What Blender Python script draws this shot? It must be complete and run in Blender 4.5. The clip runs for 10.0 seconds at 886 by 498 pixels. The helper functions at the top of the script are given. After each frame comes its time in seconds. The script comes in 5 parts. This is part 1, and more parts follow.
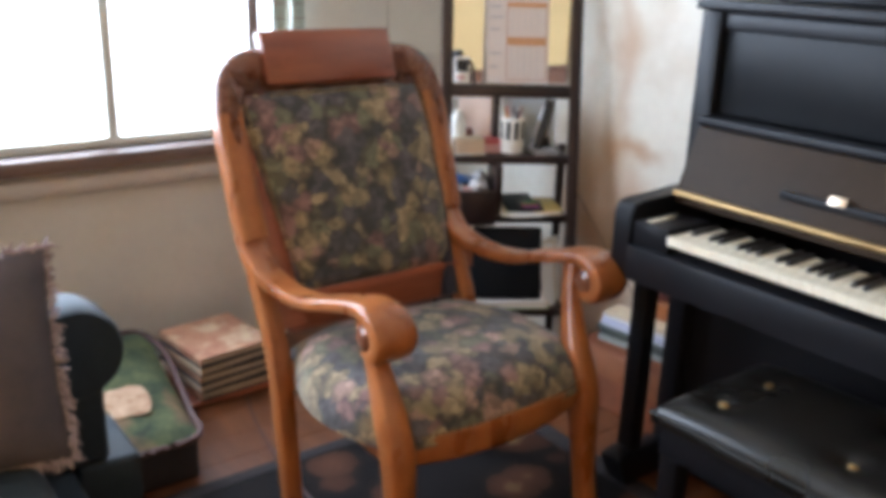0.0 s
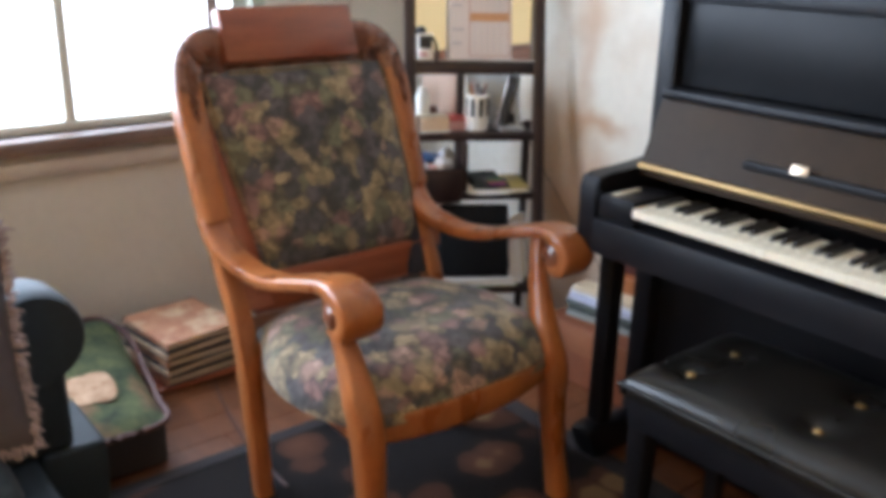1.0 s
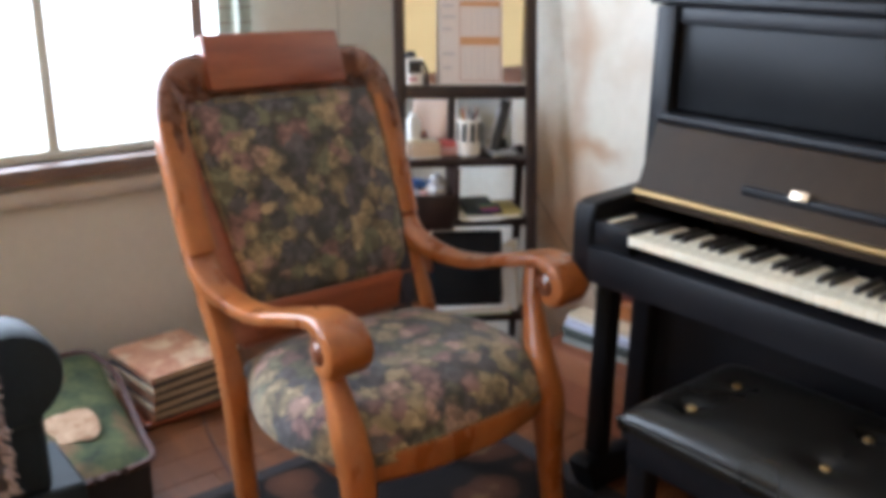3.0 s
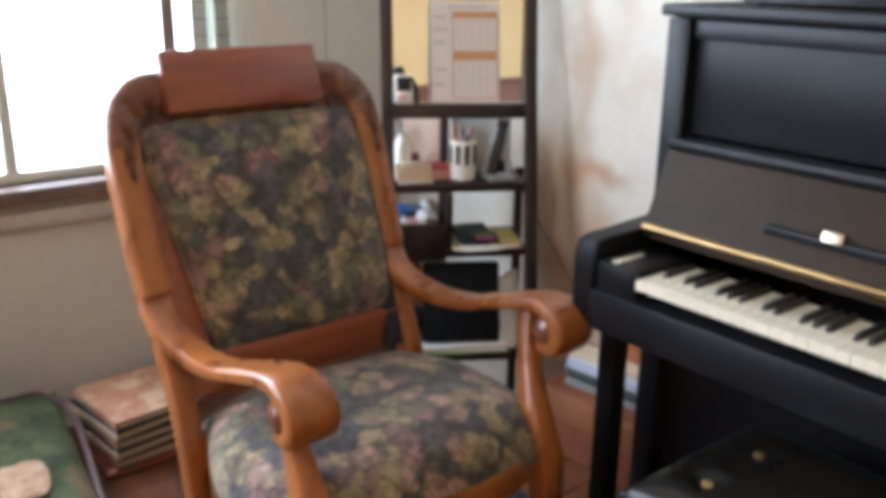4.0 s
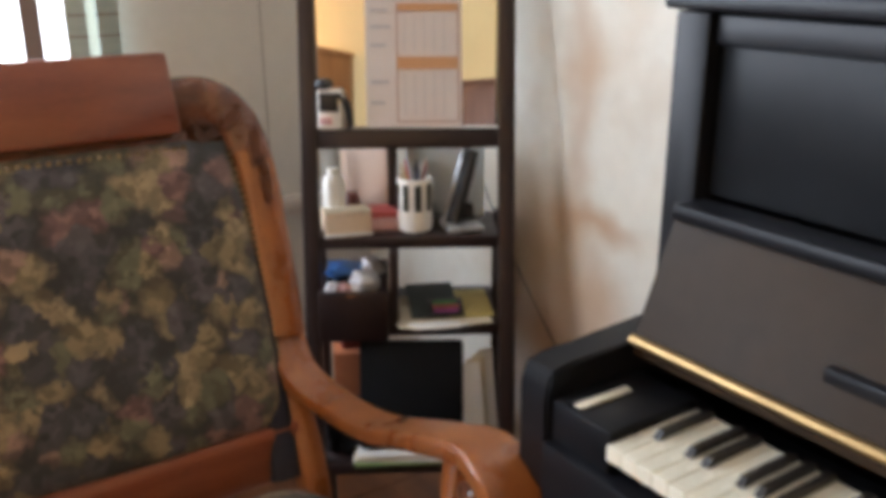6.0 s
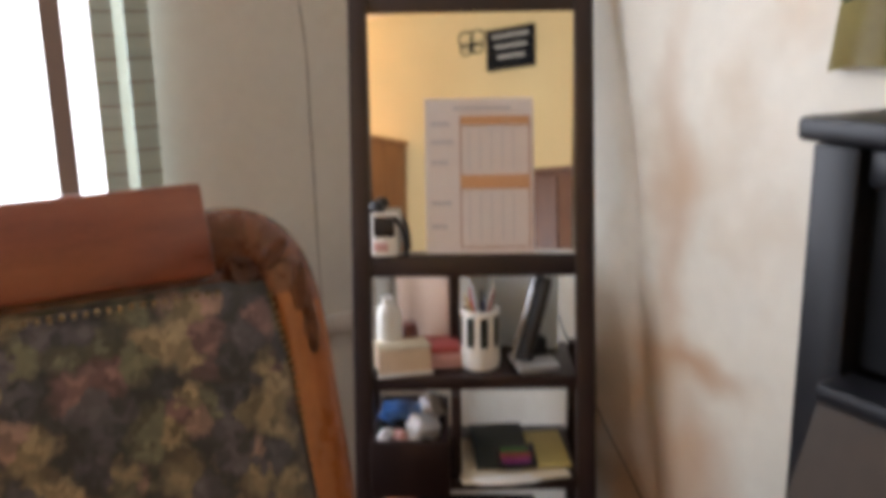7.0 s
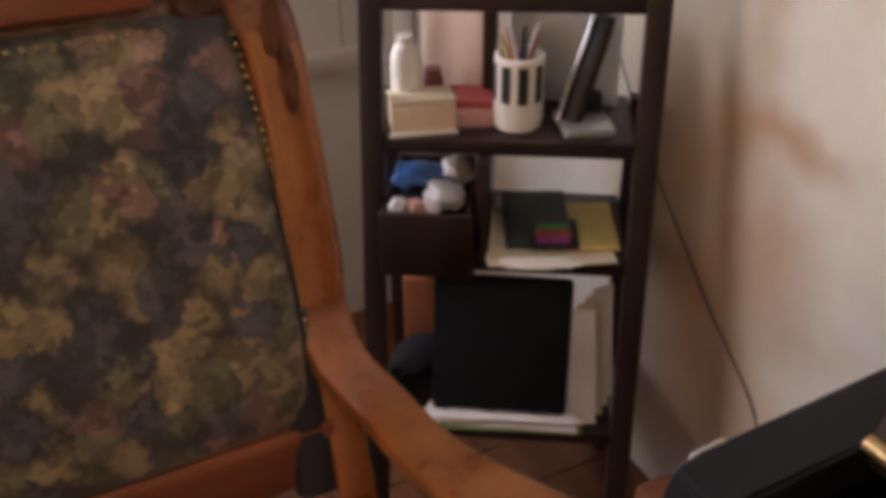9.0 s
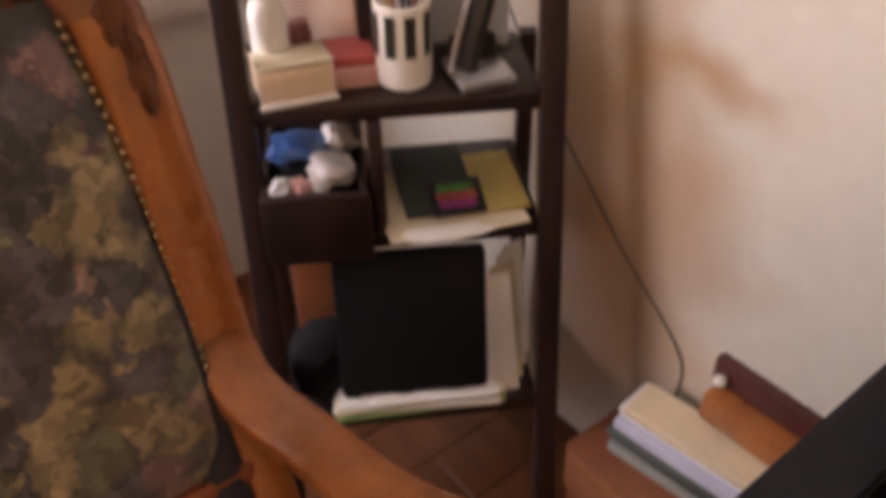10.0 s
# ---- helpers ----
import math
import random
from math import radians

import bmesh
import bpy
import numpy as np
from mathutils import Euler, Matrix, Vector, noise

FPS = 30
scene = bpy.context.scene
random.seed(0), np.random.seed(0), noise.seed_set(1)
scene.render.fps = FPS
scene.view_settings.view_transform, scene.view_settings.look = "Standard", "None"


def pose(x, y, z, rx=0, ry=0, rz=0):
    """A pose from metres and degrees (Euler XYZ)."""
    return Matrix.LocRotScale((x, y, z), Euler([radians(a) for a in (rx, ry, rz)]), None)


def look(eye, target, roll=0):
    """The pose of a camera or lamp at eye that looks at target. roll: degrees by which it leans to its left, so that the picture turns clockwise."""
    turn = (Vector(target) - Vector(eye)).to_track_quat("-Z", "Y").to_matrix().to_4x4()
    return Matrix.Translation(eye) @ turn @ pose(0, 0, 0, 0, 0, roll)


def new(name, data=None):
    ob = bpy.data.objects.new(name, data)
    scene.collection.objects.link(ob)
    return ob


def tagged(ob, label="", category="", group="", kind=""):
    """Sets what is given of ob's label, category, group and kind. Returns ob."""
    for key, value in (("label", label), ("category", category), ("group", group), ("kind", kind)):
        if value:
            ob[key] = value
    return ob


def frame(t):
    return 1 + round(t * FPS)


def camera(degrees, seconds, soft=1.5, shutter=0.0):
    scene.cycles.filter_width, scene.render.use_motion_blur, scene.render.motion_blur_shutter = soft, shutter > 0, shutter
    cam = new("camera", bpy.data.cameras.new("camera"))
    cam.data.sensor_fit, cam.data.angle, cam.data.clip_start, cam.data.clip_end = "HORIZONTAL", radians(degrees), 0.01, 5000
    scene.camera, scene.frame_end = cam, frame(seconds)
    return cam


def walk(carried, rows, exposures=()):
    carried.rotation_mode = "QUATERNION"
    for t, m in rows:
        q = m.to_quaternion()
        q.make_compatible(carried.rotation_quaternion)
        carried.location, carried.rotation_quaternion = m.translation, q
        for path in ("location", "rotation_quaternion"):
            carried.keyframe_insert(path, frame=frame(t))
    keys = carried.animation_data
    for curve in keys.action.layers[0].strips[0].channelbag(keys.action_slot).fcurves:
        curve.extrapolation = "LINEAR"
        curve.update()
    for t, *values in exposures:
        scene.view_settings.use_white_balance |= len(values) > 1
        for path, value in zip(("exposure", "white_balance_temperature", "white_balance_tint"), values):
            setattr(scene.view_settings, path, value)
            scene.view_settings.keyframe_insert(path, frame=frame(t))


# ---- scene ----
cam = camera(53.0, 10.0, soft=5.4, shutter=0.5)

PATH = [
    (0, (0.02, -0.169, 1.311), (1.168, 1.343, 0.68), 1.9),
    (0.5, (0.01, -0.17, 1.308), (1.207, 1.309, 0.692), 2.1),
    (1, (0.031, -0.169, 1.293), (1.226, 1.291, 0.629), 1.4),
    (1.5, (0.041, -0.164, 1.296), (1.222, 1.305, 0.627), 0.7),
    (2, (0.045, -0.156, 1.299), (1.246, 1.305, 0.648), 0.9),
    (2.5, (0.048, -0.155, 1.295), (1.262, 1.302, 0.662), 0.9),
    (4, (0.265, 0.014, 1.297), (1.458, 1.5, 0.69), 0.8),
    (4.5, (0.441, 0.088, 1.269), (1.56, 1.59, 0.57), -0.5),
    (5, (0.648, 0.134, 1.295), (1.742, 1.671, 0.633), 1.7),
    (6.3, (0.904, 0.471, 1.274), (1.967, 2.05, 0.66), -0.6),
    (6.5, (0.914, 0.524, 1.293), (2.032, 2.08, 0.72), -0.4),
    (7, (0.984, 0.591, 1.323), (1.976, 2.262, 0.848), -1.0),
    (7.5, (1.083, 0.638, 1.359), (2.047, 2.364, 1.055), 0.4),
    (8, (1.171, 0.667, 1.355), (1.961, 2.413, 0.783), -2.1),
    (8.5, (1.184, 0.752, 1.321), (1.907, 2.31, 0.296), -1.1),
    (9, (1.189, 0.826, 1.27), (1.927, 2.355, 0.213), -0.7),
    (9.5, (1.188, 0.89, 1.241), (2.134, 2.358, 0.266), -1.8),
    (10, (1.212, 1.020, 1.272), (2.178, 2.252, 0.033), -0.8),
]
walk(cam, [(t, look(eye, target, roll)) for t, eye, target, roll in PATH],
     exposures=[(0, 0.12, 5500, 11), (5, 0.02, 5700, 11), (6.5, -0.22, 6050, 14), (7.5, -0.6, 6350, 21), (8, -0.85, 6600, 27), (8.5, -0.62, 6700, 27), (9, -0.5, 6750, 26), (9.5, -0.25, 6800, 25), (10, -0.2, 7300, 33)])

# ---- world, daylight and lamps ----
world = bpy.data.worlds.new("world")
scene.world = world
world.use_nodes = True
_wn = world.node_tree.nodes
_sky = _wn.new("ShaderNodeTexSky")
_sky.sky_type = "NISHITA"
_sky.sun_disc = False
_sky.sun_elevation = radians(50)
_sky.sun_rotation = radians(40)
world.node_tree.links.new(_sky.outputs[0], _wn["Background"].inputs[0])
_wn["Background"].inputs[1].default_value = 0.12


def area_lamp(name, m, sx, sy, watts, colour):
    d = bpy.data.lights.new(name, "AREA")
    d.shape, d.size, d.size_y, d.energy, d.color = "RECTANGLE", sx, sy, watts, colour
    ob = new(name, d)
    ob.matrix_world = m
    return ob


# sky light coming in through the window opening, and the warm room lamp behind the camera
area_lamp("window_light", look((0.1, 2.60, 1.42), (0.85, 0.0, 1.25)), 2.4, 1.25, 83, (0.86, 0.94, 1.0))
_d = bpy.data.lights.new("room_lamp", "POINT")
_d.energy, _d.color, _d.shadow_soft_size = 86, (1.0, 0.70, 0.39), 0.10
new("room_lamp", _d).location = (-1.72, -1.30, 2.30)

# ---- materials ----
MATS = {}


def rgb(c):
    return (c[0], c[1], c[2], 1.0)


def mat(name, c1, c2=None, rough=0.5, metal=0.0, scale=8.0, fine=90.0, bump=0.15, stretch=(1, 1, 1), coat=0.0, spec=0.5, rvar=0.12, dirt=None):
    """Two scales of noise between two colours, a fine relief and an uneven gloss."""
    if name in MATS:
        return MATS[name]
    m = bpy.data.materials.new(name)
    m.use_nodes = True
    nt = m.node_tree
    N, L = nt.nodes, nt.links
    b = N["Principled BSDF"]
    b.inputs["Roughness"].default_value = rough
    b.inputs["Metallic"].default_value = metal
    b.inputs["Coat Weight"].default_value = coat
    b.inputs["Coat Roughness"].default_value = 0.12
    b.inputs["Specular IOR Level"].default_value = spec
    c2 = c2 or tuple(v * 0.75 for v in c1)
    co = N.new("ShaderNodeTexCoord")
    mp = N.new("ShaderNodeMapping")
    mp.inputs["Scale"].default_value = stretch
    L.new(co.outputs["Object"], mp.inputs["Vector"])
    n1 = N.new("ShaderNodeTexNoise")
    n1.inputs["Scale"].default_value = scale
    n1.inputs["Detail"].default_value = 5
    n2 = N.new("ShaderNodeTexNoise")
    n2.inputs["Scale"].default_value = fine
    n2.inputs["Detail"].default_value = 3
    L.new(mp.outputs[0], n1.inputs["Vector"])
    L.new(mp.outputs[0], n2.inputs["Vector"])
    add = N.new("ShaderNodeMath")
    add.operation = "MULTIPLY_ADD"
    add.inputs[1].default_value = 0.35
    L.new(n2.outputs[0], add.inputs[0])
    L.new(n1.outputs[0], add.inputs[2])
    ramp = N.new("ShaderNodeValToRGB")
    ramp.color_ramp.elements[0].position, ramp.color_ramp.elements[0].color = 0.45, rgb(c2)
    ramp.color_ramp.elements[1].position, ramp.color_ramp.elements[1].color = 0.88, rgb(c1)
    L.new(add.outputs[0], ramp.inputs[0])
    out = ramp.outputs[0]
    if dirt:
        n3 = N.new("ShaderNodeTexNoise")
        n3.inputs["Scale"].default_value = dirt[1]
        n3.inputs["Detail"].default_value = 4
        L.new(co.outputs["Object"], n3.inputs["Vector"])
        r3 = N.new("ShaderNodeValToRGB")
        r3.color_ramp.elements[0].position, r3.color_ramp.elements[1].position = 0.52, 0.70
        r3.color_ramp.elements[0].color, r3.color_ramp.elements[1].color = (0, 0, 0, 1), (1, 1, 1, 1)
        L.new(n3.outputs[0], r3.inputs[0])
        mx = N.new("ShaderNodeMixRGB")
        mx.inputs[2].default_value = rgb(dirt[0])
        L.new(r3.outputs[0], mx.inputs[0])
        L.new(out, mx.inputs[1])
        out = mx.outputs[0]
    L.new(out, b.inputs["Base Color"])
    rr = N.new("ShaderNodeMapRange")
    rr.inputs["To Min"].default_value, rr.inputs["To Max"].default_value = max(0.03, rough - rvar), min(1, rough + rvar)
    L.new(n1.outputs[0], rr.inputs[0])
    L.new(rr.outputs[0], b.inputs["Roughness"])
    if bump:
        bp = N.new("ShaderNodeBump")
        bp.inputs["Strength"].default_value = bump
        bp.inputs["Distance"].default_value = 0.002
        L.new(add.outputs[0], bp.inputs["Height"])
        L.new(bp.outputs[0], b.inputs["Normal"])
    MATS[name] = m
    return m


def plain(name, c, rough=0.5, metal=0.0, emit=0.0):
    if name in MATS:
        return MATS[name]
    m = bpy.data.materials.new(name)
    m.use_nodes = True
    b = m.node_tree.nodes["Principled BSDF"]
    b.inputs["Base Color"].default_value, b.inputs["Roughness"].default_value, b.inputs["Metallic"].default_value = rgb(c), rough, metal
    if emit:
        b.inputs["Emission Color"].default_value, b.inputs["Emission Strength"].default_value = rgb(c), emit
    MATS[name] = m
    return m


def tapestry(name):
    """Woven fabric: clustered leaves and flowers in navy, plum, olive and straw on a dark ground."""
    m = bpy.data.materials.new(name)
    m.use_nodes = True
    N, L = m.node_tree.nodes, m.node_tree.links
    b = N["Principled BSDF"]
    b.inputs["Roughness"].default_value = 0.88
    b.inputs["Sheen Weight"].default_value = 0.25
    co = N.new("ShaderNodeTexCoord")
    nz = N.new("ShaderNodeTexNoise")
    nz.inputs["Scale"].default_value = 16
    nz.inputs["Detail"].default_value = 3
    L.new(co.outputs["Object"], nz.inputs["Vector"])
    nj = N.new("ShaderNodeTexNoise")
    nj.inputs["Scale"].default_value = 75
    nj.inputs["Detail"].default_value = 2
    L.new(co.outputs["Object"], nj.inputs["Vector"])
    m0 = N.new("ShaderNodeVectorMath")
    m0.operation = "MULTIPLY_ADD"
    m0.inputs[1].default_value = (0.027, 0.027, 0.027)
    L.new(nj.outputs["Color"], m0.inputs[0])
    L.new(co.outputs["Object"], m0.inputs[2])
    ms = N.new("ShaderNodeVectorMath")
    ms.operation = "MULTIPLY_ADD"
    ms.inputs[1].default_value = (0.040, 0.040, 0.040)
    L.new(nz.outputs["Color"], ms.inputs[0])
    L.new(m0.outputs[0], ms.inputs[2])
    v1 = N.new("ShaderNodeTexVoronoi")
    v1.inputs["Scale"].default_value = 23
    v2 = N.new("ShaderNodeTexVoronoi")
    v2.inputs["Scale"].default_value = 64
    L.new(ms.outputs[0], v1.inputs["Vector"])
    L.new(ms.outputs[0], v2.inputs["Vector"])
    s1 = N.new("ShaderNodeSeparateColor")
    L.new(v1.outputs["Color"], s1.inputs[0])
    s2 = N.new("ShaderNodeSeparateColor")
    L.new(v2.outputs["Color"], s2.inputs[0])
    r1 = N.new("ShaderNodeValToRGB")
    r1.color_ramp.interpolation = "CONSTANT"
    pal = [(0.0, (0.080, 0.074, 0.078)), (0.17, (0.255, 0.195, 0.112)), (0.40, (0.150, 0.140, 0.088)), (0.54, (0.205, 0.118, 0.108)), (0.66, (0.315, 0.240, 0.142)), (0.82, (0.105, 0.092, 0.098)), (0.91, (0.33, 0.21, 0.165))]
    e = r1.color_ramp.elements
    e[0].position, e[0].color = 0.0, rgb(pal[0][1])
    e[1].position, e[1].color = pal[1][0], rgb(pal[1][1])
    for p, c in pal[2:]:
        k = e.new(p)
        k.color = rgb(c)
    L.new(s1.outputs[0], r1.inputs[0])
    # petals and veins inside each cluster, and a dark outline round it
    r2 = N.new("ShaderNodeMapRange")
    r2.inputs["To Min"].default_value, r2.inputs["To Max"].default_value = 0.50, 1.40
    L.new(s2.outputs[1], r2.inputs[0])
    mul = N.new("ShaderNodeVectorMath")
    mul.operation = "SCALE"
    L.new(r1.outputs[0], mul.inputs[0])
    L.new(r2.outputs[0], mul.inputs["Scale"])
    ed = N.new("ShaderNodeMapRange")
    ed.inputs["From Min"].default_value, ed.inputs["From Max"].default_value = 0.46, 0.86
    L.new(v1.outputs["Distance"], ed.inputs[0])
    mx = N.new("ShaderNodeMixRGB")
    mx.inputs[2].default_value = (0.040, 0.036, 0.034, 1)
    L.new(ed.outputs[0], mx.inputs[0])
    L.new(mul.outputs[0], mx.inputs[1])
    L.new(mx.outputs[0], b.inputs["Base Color"])
    wv = N.new("ShaderNodeTexNoise")
    wv.inputs["Scale"].default_value = 420
    L.new(co.outputs["Object"], wv.inputs["Vector"])
    bp = N.new("ShaderNodeBump")
    bp.inputs["Strength"].default_value, bp.inputs["Distance"].default_value = 0.35, 0.002
    L.new(wv.outputs[0], bp.inputs["Height"])
    L.new(bp.outputs[0], b.inputs["Normal"])
    return m


WOOD = mat("varnished wood", (0.43, 0.148, 0.038), (0.25, 0.074, 0.021), 0.30, scale=5, fine=60, bump=0.06, stretch=(3, 3, 1), coat=0.28)
WOOD_RED = mat("reddish varnished board", (0.30, 0.085, 0.036), (0.19, 0.048, 0.022), 0.33, scale=5, fine=70, bump=0.05, stretch=(1, 4, 6), coat=0.3)
CARVED = mat("dark carved wood", (0.225, 0.078, 0.036), (0.100, 0.034, 0.018), 0.27, scale=22, fine=110, bump=0.9, coat=0.5)
CARVED_MID = mat("carved leaf wood", (0.29, 0.100, 0.038), (0.15, 0.048, 0.021), 0.28, scale=30, fine=110, bump=0.6, coat=0.5)
TAPESTRY = tapestry("floral tapestry")
BLACK = mat("black piano lacquer", (0.013, 0.013, 0.016), (0.008, 0.008, 0.010), 0.40, scale=3, fine=40, bump=0.03, rvar=0.08, spec=0.2)
GLOSS = mat("glossy black piano lacquer", (0.016, 0.017, 0.019), (0.010, 0.011, 0.013), 0.36, scale=3, fine=40, bump=0.03, rvar=0.06, spec=0.12)
LEATHER = mat("black bench leather", (0.014, 0.012, 0.010), (0.008, 0.007, 0.006), 0.30, scale=9, fine=220, bump=0.3)
IVORY = mat("white key", (0.92, 0.88, 0.74), (0.86, 0.80, 0.64), 0.28, scale=9, fine=60, bump=0.02, rvar=0.06)
EBONY = mat("black key", (0.012, 0.010, 0.010), (0.02, 0.016, 0.014), 0.32, scale=9, fine=80, bump=0.03)
BRASS = mat("worn brass strip", (0.55, 0.38, 0.17), (0.38, 0.25, 0.11), 0.34, metal=0.85, scale=14, fine=160, bump=0.06)
ESPRESSO = mat("espresso stained wood", (0.030, 0.014, 0.012), (0.014, 0.007, 0.007), 0.42, scale=4, fine=90, bump=0.08, stretch=(4, 4, 1))
PLASTER = mat("cream wall plaster", (0.74, 0.70, 0.61), (0.62, 0.58, 0.50), 0.72, scale=1.6, fine=30, bump=0.25, dirt=((0.52, 0.40, 0.28), 2.1))


def shade_wall(m, spots, colour):
    """Paints patches of brown shade with uneven outline into a wall material's colour; spots: (y, z, half width, half
    height, depth of colour).
    """
    N, L = m.node_tree.nodes, m.node_tree.links
    b = N["Principled BSDF"]
    out = b.inputs["Base Color"].links[0].from_socket
    co = N.new("ShaderNodeTexCoord")
    nz = N.new("ShaderNodeTexNoise")
    nz.inputs["Scale"].default_value, nz.inputs["Detail"].default_value = 6, 2.5
    L.new(co.outputs["Object"], nz.inputs["Vector"])
    wv = N.new("ShaderNodeVectorMath")
    wv.operation = "MULTIPLY_ADD"
    wv.inputs[1].default_value = (0.16, 0.16, 0.16)
    L.new(nz.outputs["Color"], wv.inputs[0])
    L.new(co.outputs["Object"], wv.inputs[2])
    for y, z, ry, rz, depth in spots:
        mp = N.new("ShaderNodeMapping")
        mp.inputs["Scale"].default_value = (0, 1 / ry, 1 / rz)
        mp.inputs["Location"].default_value = (0, -(y + 0.08) / ry, -(z + 0.08) / rz)
        L.new(wv.outputs[0], mp.inputs["Vector"])
        ln = N.new("ShaderNodeVectorMath")
        ln.operation = "LENGTH"
        L.new(mp.outputs[0], ln.inputs[0])
        mr = N.new("ShaderNodeMapRange")
        mr.interpolation_type = "SMOOTHSTEP"
        mr.inputs["From Min"].default_value, mr.inputs["From Max"].default_value = 0.0, 1.55
        mr.inputs["To Min"].default_value, mr.inputs["To Max"].default_value = depth, 0.0
        L.new(ln.outputs["Value"], mr.inputs[0])
        mx = N.new("ShaderNodeMixRGB")
        mx.inputs[2].default_value = rgb(colour)
        L.new(mr.outputs[0], mx.inputs[0])
        L.new(out, mx.inputs[1])
        out = mx.outputs[0]
    L.new(out, b.inputs["Base Color"])


# the shelf's warm shade on the east wall, painted into the plaster colour
shade_wall(PLASTER, ((1.60, 0.765, 0.13, 0.035, 0.75), (1.58, 0.59, 0.09, 0.10, 0.55), (1.71, 0.50, 0.14, 0.24, 0.75), (1.64, 0.30, 0.18, 0.20, 0.75), (1.66, 1.05, 0.045, 0.30, 0.55), (1.50, 0.50, 0.08, 0.06, 0.45)), (0.43, 0.24, 0.12))
PLASTER_W = mat("window wall plaster", (0.68, 0.64, 0.57), (0.60, 0.56, 0.50), 0.75, scale=1.6, fine=45, bump=0.18)
PLASTER_Y = mat("yellow wall paint", (0.78, 0.60, 0.30), (0.70, 0.52, 0.25), 0.7, scale=1.5, fine=40, bump=0.12)
CEIL = mat("ceiling paint", (0.75, 0.73, 0.68), (0.68, 0.66, 0.60), 0.8, scale=2, fine=50)
FLOORM = mat("orange wood floor", (0.19, 0.068, 0.024), (0.085, 0.028, 0.011), 0.38, scale=3, fine=50, bump=0.06, stretch=(6, 1, 6))
SILLM = mat("brown painted sill", (0.20, 0.13, 0.10), (0.13, 0.085, 0.065), 0.5, scale=6)
LEDGE = mat("pale ledge paint", (0.60, 0.53, 0.46), (0.50, 0.43, 0.37), 0.6, scale=6)
FRAMEM = mat("window frame paint", (0.74, 0.74, 0.66), (0.64, 0.64, 0.56), 0.5, scale=9)
MIRROR = plain("mirror silver", (0.92, 0.92, 0.90), 0.02, 1.0)
GLOWSKY = plain("bright outdoors", (1.0, 1.0, 1.0), 1.0, 0.0, 4.0)

# ---- builders ----
WORLD_OF = {}


def thing(name, m, label, category, group="", kind=""):
    ob = new(name)
    ob.empty_display_size = 0.05
    ob.matrix_world = m
    WORLD_OF[ob.name] = m.copy()
    return tagged(ob, label, category, group, kind)


def part(name, bm, material, parent=None, label="", smooth=True, local=False):
    """Links a bmesh as one mesh; it is given in world coordinates unless local."""
    if parent is not None and not local:
        bm.transform(WORLD_OF[parent.name].inverted())
    me = bpy.data.meshes.new(name)
    bmesh.ops.recalc_face_normals(bm, faces=bm.faces[:])
    bm.to_mesh(me)
    bm.free()
    if smooth:
        me.polygons.foreach_set("use_smooth", [True] * len(me.polygons))
        me.set_sharp_from_angle(angle=radians(38))
    me.materials.append(material)
    ob = new(name, me)
    if parent is not None:
        ob.parent = parent
        WORLD_OF[ob.name] = WORLD_OF[parent.name]
    else:
        WORLD_OF[ob.name] = Matrix.Identity(4)
    if label:
        ob["label"] = label
    return ob


def single(name, bm, material, label, category, group="", kind="", smooth=True):
    return tagged(part(name, bm, material, None, "", smooth), label, category, group, kind)


def box(x0, x1, y0, y1, z0, z1, bevel=0.0, m=None, seg=2, bm=None):
    bm = bm or bmesh.new()
    r = bmesh.ops.create_cube(bm, size=1.0)
    vs = r["verts"]
    bmesh.ops.transform(bm, verts=vs, matrix=Matrix.Translation(((x0 + x1) / 2, (y0 + y1) / 2, (z0 + z1) / 2)) @ Matrix.Diagonal((abs(x1 - x0), abs(y1 - y0), abs(z1 - z0), 1)))
    if bevel:
        es = list({e for v in vs for e in v.link_edges})
        r2 = bmesh.ops.bevel(bm, geom=es, offset=bevel, segments=seg, affect="EDGES", profile=0.5)
        vs = list({v for f in r2["faces"] for v in f.verts} | {v for v in vs if v.is_valid})
    if m is not None:
        bmesh.ops.transform(bm, verts=vs, matrix=m)
    return bm


def smooth_path(pts, n=6):
    """Catmull-Rom through the points."""
    P = [Vector(p) for p in pts]
    out = []
    for i in range(len(P) - 1):
        a, b, c, d = P[max(i - 1, 0)], P[i], P[i + 1], P[min(i + 2, len(P) - 1)]
        for k in range(n):
            t = k / n
            out.append(0.5 * ((2 * b) + (c - a) * t + (2 * a - 5 * b + 4 * c - d) * t * t + (3 * b - a - 3 * c + d) * t ** 3))
    out.append(P[-1])
    return out


